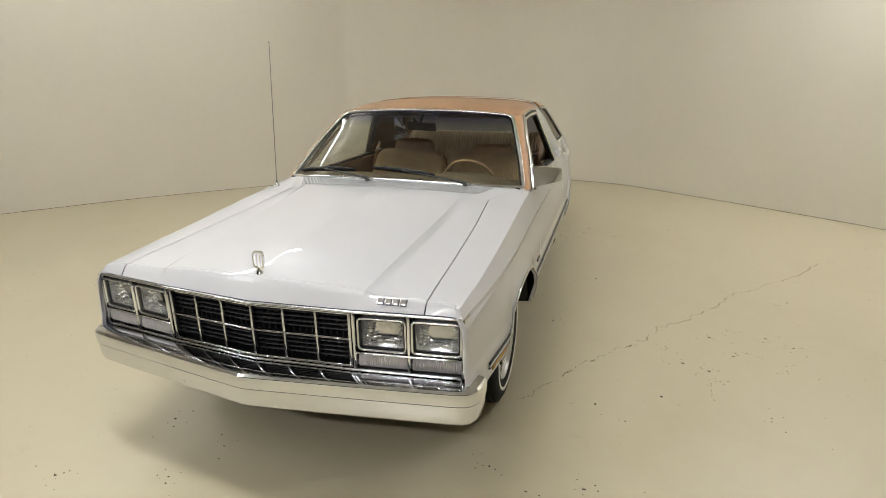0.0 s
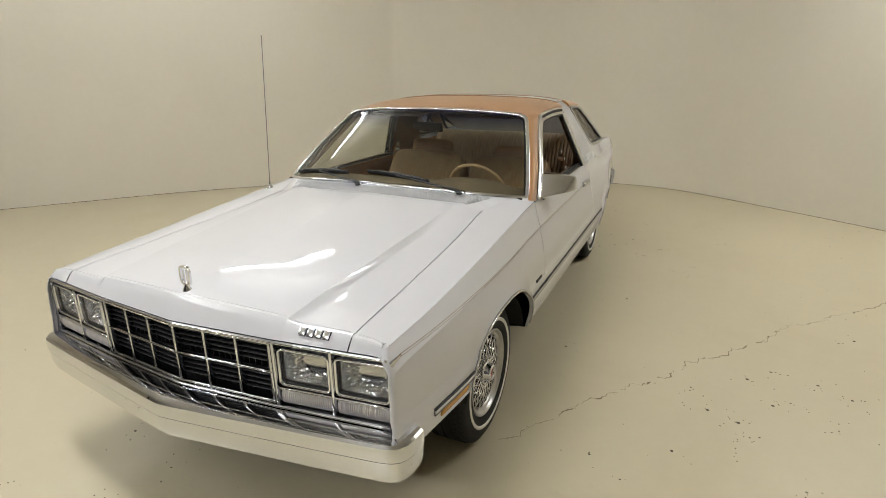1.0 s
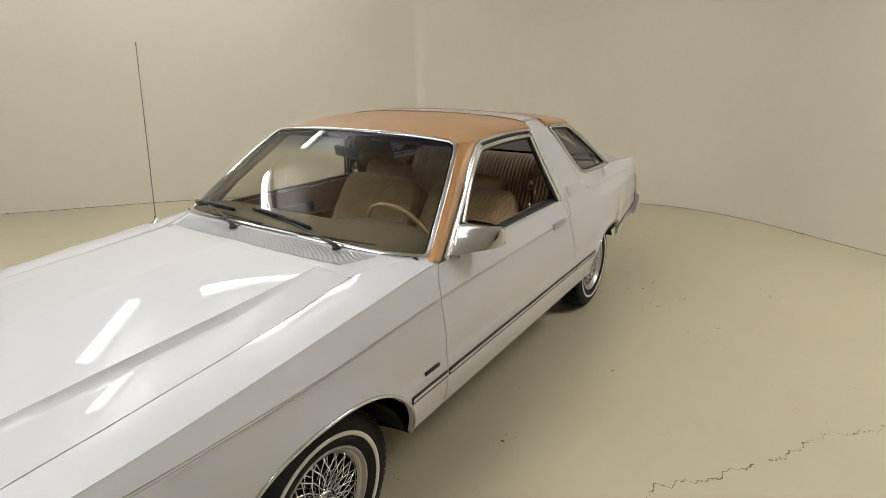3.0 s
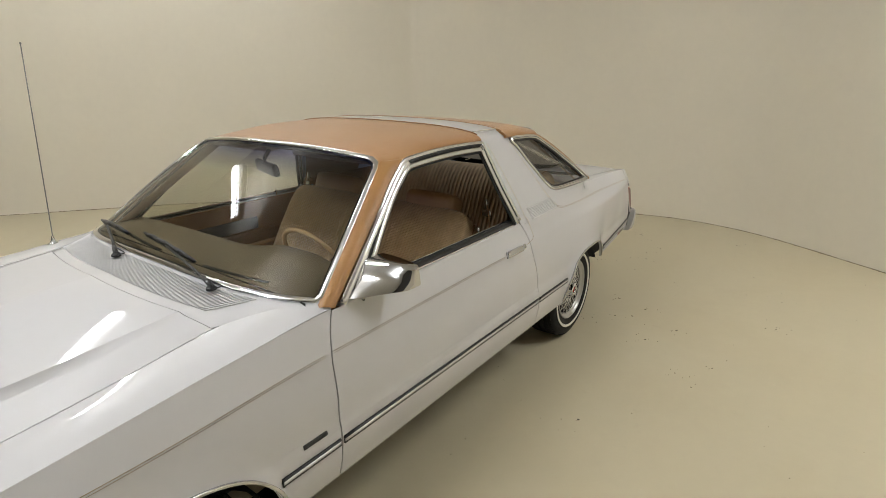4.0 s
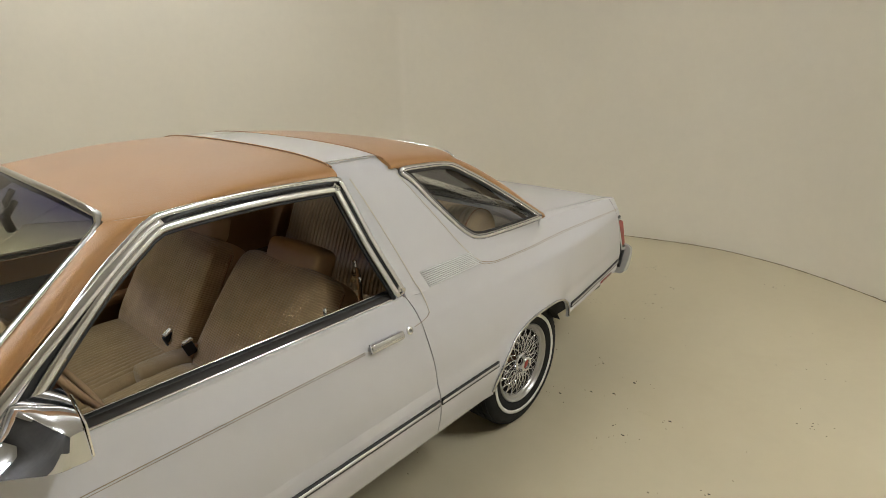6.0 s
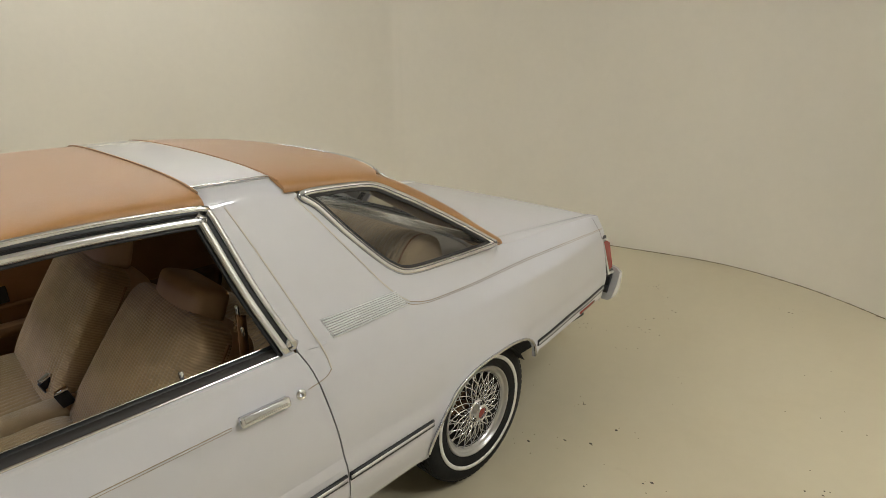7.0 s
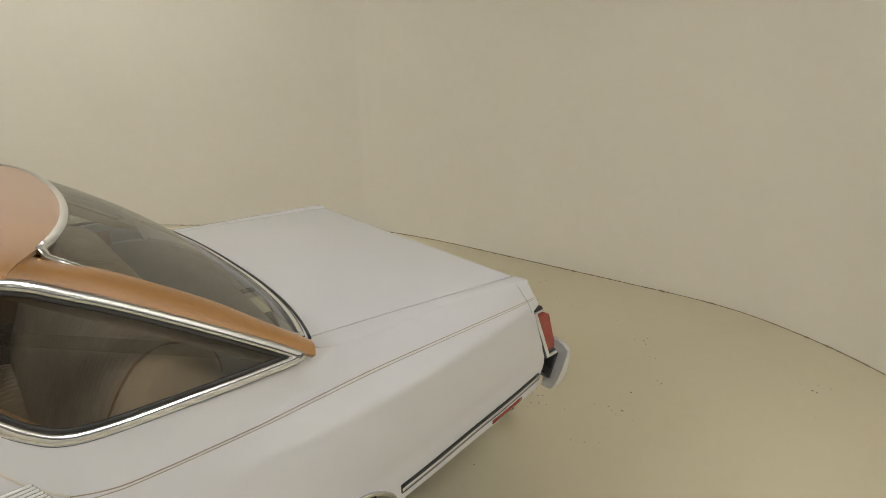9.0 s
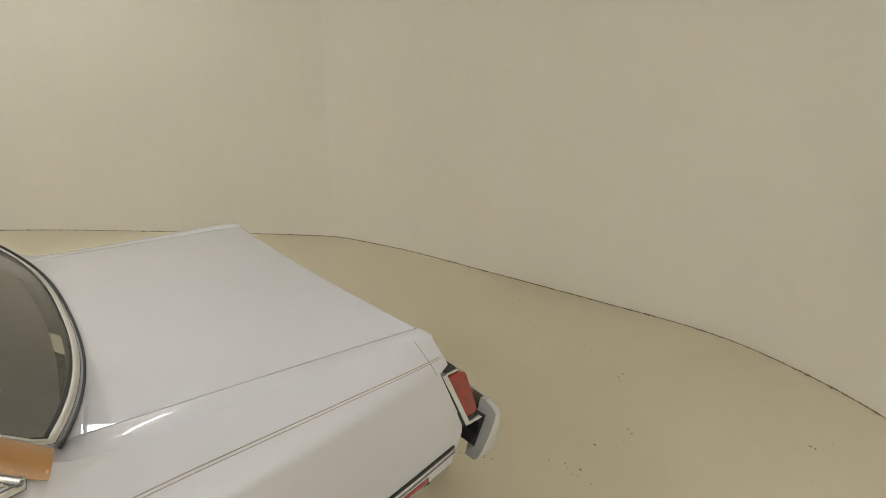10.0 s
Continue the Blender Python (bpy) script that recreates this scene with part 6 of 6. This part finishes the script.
    tagged(rs, "beige velour rear bench with channelled back")
    m = pose(0, 2.440, 0.765, 21, 0, 180)
    pitch, wide, rad = 0.0275, 0.632, 0.042

    def bench(u, v):
        """Back of the bench: a rounded slab, channelled up and over its top, with plain rounded ends."""
        x = wide * u
        e = max(0.0, (abs(x) - (wide - rad)) / rad)
        inset_ = rad * (1 - math.sqrt(max(0.0, 1 - e * e)))
        a = 2 * math.pi * v
        c, q = math.cos(a), math.sin(a)
        d = (0.125 - inset_ * 0.9) * math.copysign(abs(c) ** 0.72, c)
        h = (0.325 - inset_) * math.copysign(abs(q) ** 0.60, q)
        k = max(0.0, min(1.0, (wide - 0.036 - abs(x)) / 0.010))
        rib = (abs(math.sin(math.pi * x / pitch)) ** 0.55 - 0.65) * 0.0085 * k
        return m @ Vector((x, d + rib * c, h + rib * q))

    b = Bag().add(*grid(bench, steps(-1, 1, 460), steps(0, 1, 44), flip=True))
    for sg in (-1, 1):
        b.add([bench(sg, v) for v in steps(0, 1, 44)[:-1]][::sg], [tuple(range(44))])
    back = b.ob("backrest", M_BENCH, rs, sharp=0)
    for sg in (-1, 1):
        seam = [Vector(bench(sg * (wide - 0.031) / wide, v)) for v in steps(0, 0.55, 24)]
        mesh_ob("piping", *tube(seam, 0.0035, 6), M_TANTRIM, back, "end seam piping")
    b = cushion(1.30, 0.20, 0.52, 5, 240, ribs=36, amp=0.014, rib_axis=0, crown=0.02, n2=16)
    weld(moved(b, pose(0, 2.10, 0.50, 82, 0, 180)).ob("seat_cushion", M_CLOTH, rs, sharp=0))
    # parcel shelf
    Bag().add(*grid(lambda u, v: ((0.70 - 0.10 * v) * u, 2.50 + 0.36 * v - 0.05 * u * u * v, 0.962), steps(-1, 1, 10), steps(0, 1, 4))).ob("parcel_shelf", M_SHELF, car, "grey tan parcel shelf", smooth=False)
    # headliner
    Bag().add(*grid(lambda u, v: roof_pt(u * 0.97, 1.11 + 1.27 * v) - Vector((0, 0, 0.028)), steps(-1, 1, 30), steps(0, 1, 20))).ob("headliner", M_HEADLINER, car, "beige cloth headliner")
    # inner mirror
    im = new("inner_mirror")
    im.parent = car
    tagged(im, "dark rear-view mirror on a stem")
    part("mirror_body", block(-0.007, 1.044, 1.248, 0.235, 0.026, 0.056, 0.012, 3, pose(0, 0, 0, 12, 0, -17)), M_GRILLE, im)
    mesh_ob("stem", *tube([(-0.007, 1.035, 1.255), (-0.004, 1.035, 1.29), (0.0, 1.06, 1.325)], 0.009, 8), M_GRILLE, im)
    part("mirror_glass", block(-0.003, 1.0575, 1.245, 0.222, 0.003, 0.046, 0.001, 1, pose(0, 0, 0, 12, 0, -17)), M_MIRROR, im, "mirror glass")
    for s in (1, -1):
        visor = block(s * 0.30, 1.19, 1.318, 0.44, 0.15, 0.018, 0.007, 2, pose(0, 0, 0, 8, 0, 0))
        part("sun_visor", visor, M_HEADLINER, car, "beige sun visor, folded up")


interior()


def cabin_side(s):
    # door trim panel, with recessed dark insert, armrest and lock knob
    p = Bag().add(*grid(lambda u, v: (s * (0.712 + 0.028 * math.sin(math.pi * min(1, v * 1.05)) + 0), 0.63 + 1.25 * u, 0.38 + 0.552 * v), steps(0, 1, 16), steps(0, 1, 14), flip=s > 0, skirt=0.01))
    d = p.ob("door_trim", M_TANTRIM, car, "tan vinyl door trim panel")
    part("armrest", block(s * 0.695, 1.30, 0.66, 0.07, 0.52, 0.05, 0.018, 2), M_TANTRIM, d)
    part("insert", block(s * 0.728, 1.22, 0.80, 0.012, 0.46, 0.075, 0.004, 1), M_GRILLE, d, "dark trim insert")
    for z in (0.745, 0.86):
        mesh_ob("trim_roll", *tube([(s * 0.735, y, z) for y in steps(0.66, 1.84, 8)], 0.012, 8), M_TANTRIM, d)
    mesh_ob("lock_knob", *tube([(s * 0.728, 1.60, 0.935), (s * 0.728, 1.60, 0.968)], 0.006, 10), M_CHROME, d, "chrome lock knob")
    # panel beside the rear seat and inner pillar covers
    Bag().add(*grid(lambda u, v: (s * 0.715, 1.88 + 0.80 * u, 0.70 + 0.30 * v), steps(0, 1, 6), steps(0, 1, 4))).ob("side_trim", M_TANTRIM, car, "tan side trim panel", smooth=False)
    Bag().add(*grid(lambda u, v: (s * (0.56 + 0.155 * v), 1.88 + 0.80 * u, 0.36 + 0.345 * min(1.0, 1.6 * v)), steps(0, 1, 6), steps(0, 1, 5))).ob("wheel_house_trim", M_CARPET, car, "brown carpeted inner wheel house", smooth=False)

    def pil(u, v):
        z = 0.95 + 0.37 * v
        y0 = 1.86 - 0.24 * (z - 0.95) - 0.01
        y1 = 2.29 - 0.92 * (z - 1.03) if z > 1.03 else 2.3
        y = y0 + (y1 - y0) * u
        return (s * (plane_x(z) - 0.045 - 0.02 * math.sin(math.pi * u)), y, z)

    Bag().add(*grid(pil, steps(0, 1, 10), steps(0, 1, 10), flip=s > 0)).ob("pillar_trim", M_TANTRIM, car, "tan inner pillar trim")

    def sail(u, v):
        a = Vector((0.585, 2.36, 1.285)).lerp(Vector((0.690, 2.80, 0.985)), v)
        b = Vector((0.630, 2.27, 1.275)).lerp(Vector((0.735, 2.71, 1.000)), v)
        q = a.lerp(b, u)
        return (s * (q.x - 0.010 * math.sin(math.pi * u)), q.y, q.z)

    Bag().add(*grid(sail, steps(0, 1, 4), steps(0, 1, 10), flip=s > 0)).ob("pillar_trim", M_HEADLINER, car, "beige inner rear pillar cover")

    def apil(u, v):
        a = Vector((0.742, 0.68, 0.95)).lerp(Vector((0.582, 1.12, 1.30)), v)
        b = Vector((0.752, 0.76, 0.95)).lerp(Vector((0.600, 1.23, 1.305)), v)
        q = a.lerp(b, u)
        return (s * (q.x - 0.012 * math.sin(math.pi * u)), q.y, q.z)

    Bag().add(*grid(apil, steps(0, 1, 4), steps(0, 1, 10), flip=s > 0)).ob("pillar_trim", M_HEADLINER, car, "beige inner windscreen pillar")
    # shoulder belt
    sb = new("seat_belt")
    sb.parent = car
    tagged(sb, "tan shoulder belt hanging from the pillar")
    pts = [(s * 0.648, 1.80, 1.02), (s * 0.665, 1.79, 0.97), (s * 0.69, 1.77, 0.80), (s * 0.69, 1.74, 0.50)]
    mesh_ob("strap", *sweep(smooth_path(pts, 5), (s * -0.8, -0.6, 0), flat(0.046, 0.003)), M_TANTRIM, sb)
    part("latch_plate", block(s * 0.655, 1.785, 0.985, 0.05, 0.010, 0.030, 0.004, 1), M_CHROME, sb)
    part("anchor", block(s * 0.648, 1.79, 1.03, 0.018, 0.012, 0.045, 0.004, 1), M_CHROME, sb, "chrome belt anchor")


both(cabin_side)
Bag().add(*grid(lambda u, v: (0.74 * u, 0.60, 0.36 + 0.60 * v), [-1, 0, 1], [0, 1])).ob("firewall", M_DARK, car, smooth=False)


# ---- marks on the floor ----
def floor_crack():
    rng = random.Random(11)
    ctrl = [(0.86, -0.03), (1.05, 0.262), (1.19, 0.464), (1.344, 0.65), (1.512, 0.818), (1.60, 1.03), (1.77, 1.205), (1.944, 1.441), (2.08, 1.60), (2.18, 1.81), (2.30, 1.90), (2.40, 1.965), (2.47, 2.11), (2.70, 2.33), (3.0, 2.75)]
    base = smooth_path([(x, y, 0) for x, y in ctrl], 26)
    b = Bag()
    off, run, wide = 0.0, 0, 1.0
    last = None
    for i, p in enumerate(base):
        t = (base[min(i + 1, len(base) - 1)] - base[max(i - 1, 0)]).normalized()
        side = Vector((-t.y, t.x, 0))
        off = off * 0.82 + rng.uniform(-0.013, 0.013)
        if run <= 0:
            run = rng.randint(2, 9)
            wide = rng.choice((0.35, 0.7, 1.0, 1.3, 1.9))
            if rng.random() < 0.12:
                wide = 0.0
        run -= 1
        w = (0.0011 + 0.0030 * rng.random() ** 2) * wide * min(1, i / 30 + 0.3)
        c = p + side * off + Vector((0, 0, 0.0012))
        row = (c - side * w, c + side * w)
        if last and wide:
            b.add([*last, *row], [(0, 2, 3, 1)])
            if rng.random() < 0.05:
                e = c + side * rng.choice((-1, 1)) * rng.uniform(0.012, 0.03) + t * rng.uniform(-0.02, 0.02)
                b.add([c - t * 0.0015, c + t * 0.0015, e], [(0, 1, 2)])
        last = row
    tagged(b.ob("floor_crack", M_CRACK, smooth=False), "fine jagged crack in the painted floor", "crack", kind="structure")


floor_crack()


def chips():
    rng = random.Random(5)
    spots = [(1.18, 1.84), (1.45, 2.57), (1.61, 2.75), (0.94, 0.95), (1.25, 0.04), (1.57, 0.21), (1.63, 0.78), (1.71, 0.60), (1.84, 0.55), (1.88, 0.45),
             (2.0, 0.77), (2.08, 0.83), (2.02, 1.12), (1.9, 0.99), (2.23, 1.07), (2.42, 1.66), (2.51, 1.73), (2.36, 0.98), (2.25, 0.67), (1.82, 0.31),
             (1.19, 2.88), (1.56, 2.47), (1.85, 3.53), (0.83, 3.43), (1.05, 3.35), (0.91, 3.12), (1.01, 3.18), (0.79, 3.0), (1.32, 3.13), (0.39, 4.22),
             (0.67, 4.65), (0.44, 5.22), (-0.58, 5.57), (0.72, 4.47), (1.32, 5.38), (0.74, 4.85), (-0.87, -1.13), (-0.68, -0.67), (-0.32, -0.77), (-0.41, -1.0),
             (0.84, -0.55), (1.01, -0.65), (1.23, -0.57), (2.06, 0.17), (1.39, -0.06), (0.36, -0.32)]
    b = Bag()

    def chip(x, y, r):
        n = rng.randint(5, 8)
        a0 = rng.random() * 6
        el = rng.uniform(0.35, 1.0)
        ring_ = [Vector((x + r * rng.uniform(0.6, 1.2) * math.cos(a0 + 2 * math.pi * i / n), y + el * r * rng.uniform(0.6, 1.2) * math.sin(a0 + 2 * math.pi * i / n), 0.0006)) for i in range(n)]
        top = [p.lerp(Vector((x, y, 0)), 0.35) + Vector((0, 0, rng.uniform(0.001, 0.003))) for p in ring_]
        b.add(ring_ + top, [(i, (i + 1) % n, n + (i + 1) % n, n + i) for i in range(n)] + [tuple(range(n, 2 * n))])

    for x, y in spots:
        chip(x, y, rng.uniform(0.005, 0.011))
        for _ in range(rng.randint(2, 9)):
            chip(x + rng.gauss(0, 0.045), y + rng.gauss(0, 0.045), rng.uniform(0.0015, 0.005))
    for _ in range(420):
        chip(rng.uniform(-3.5, 4.2), rng.uniform(-2.2, 5.4), rng.uniform(0.0012, 0.004))
    tagged(b.ob("paint_chips", M_CHIP, smooth=False), "scattered dark paint chips and specks on the floor", "chips", kind="stuff")


chips()
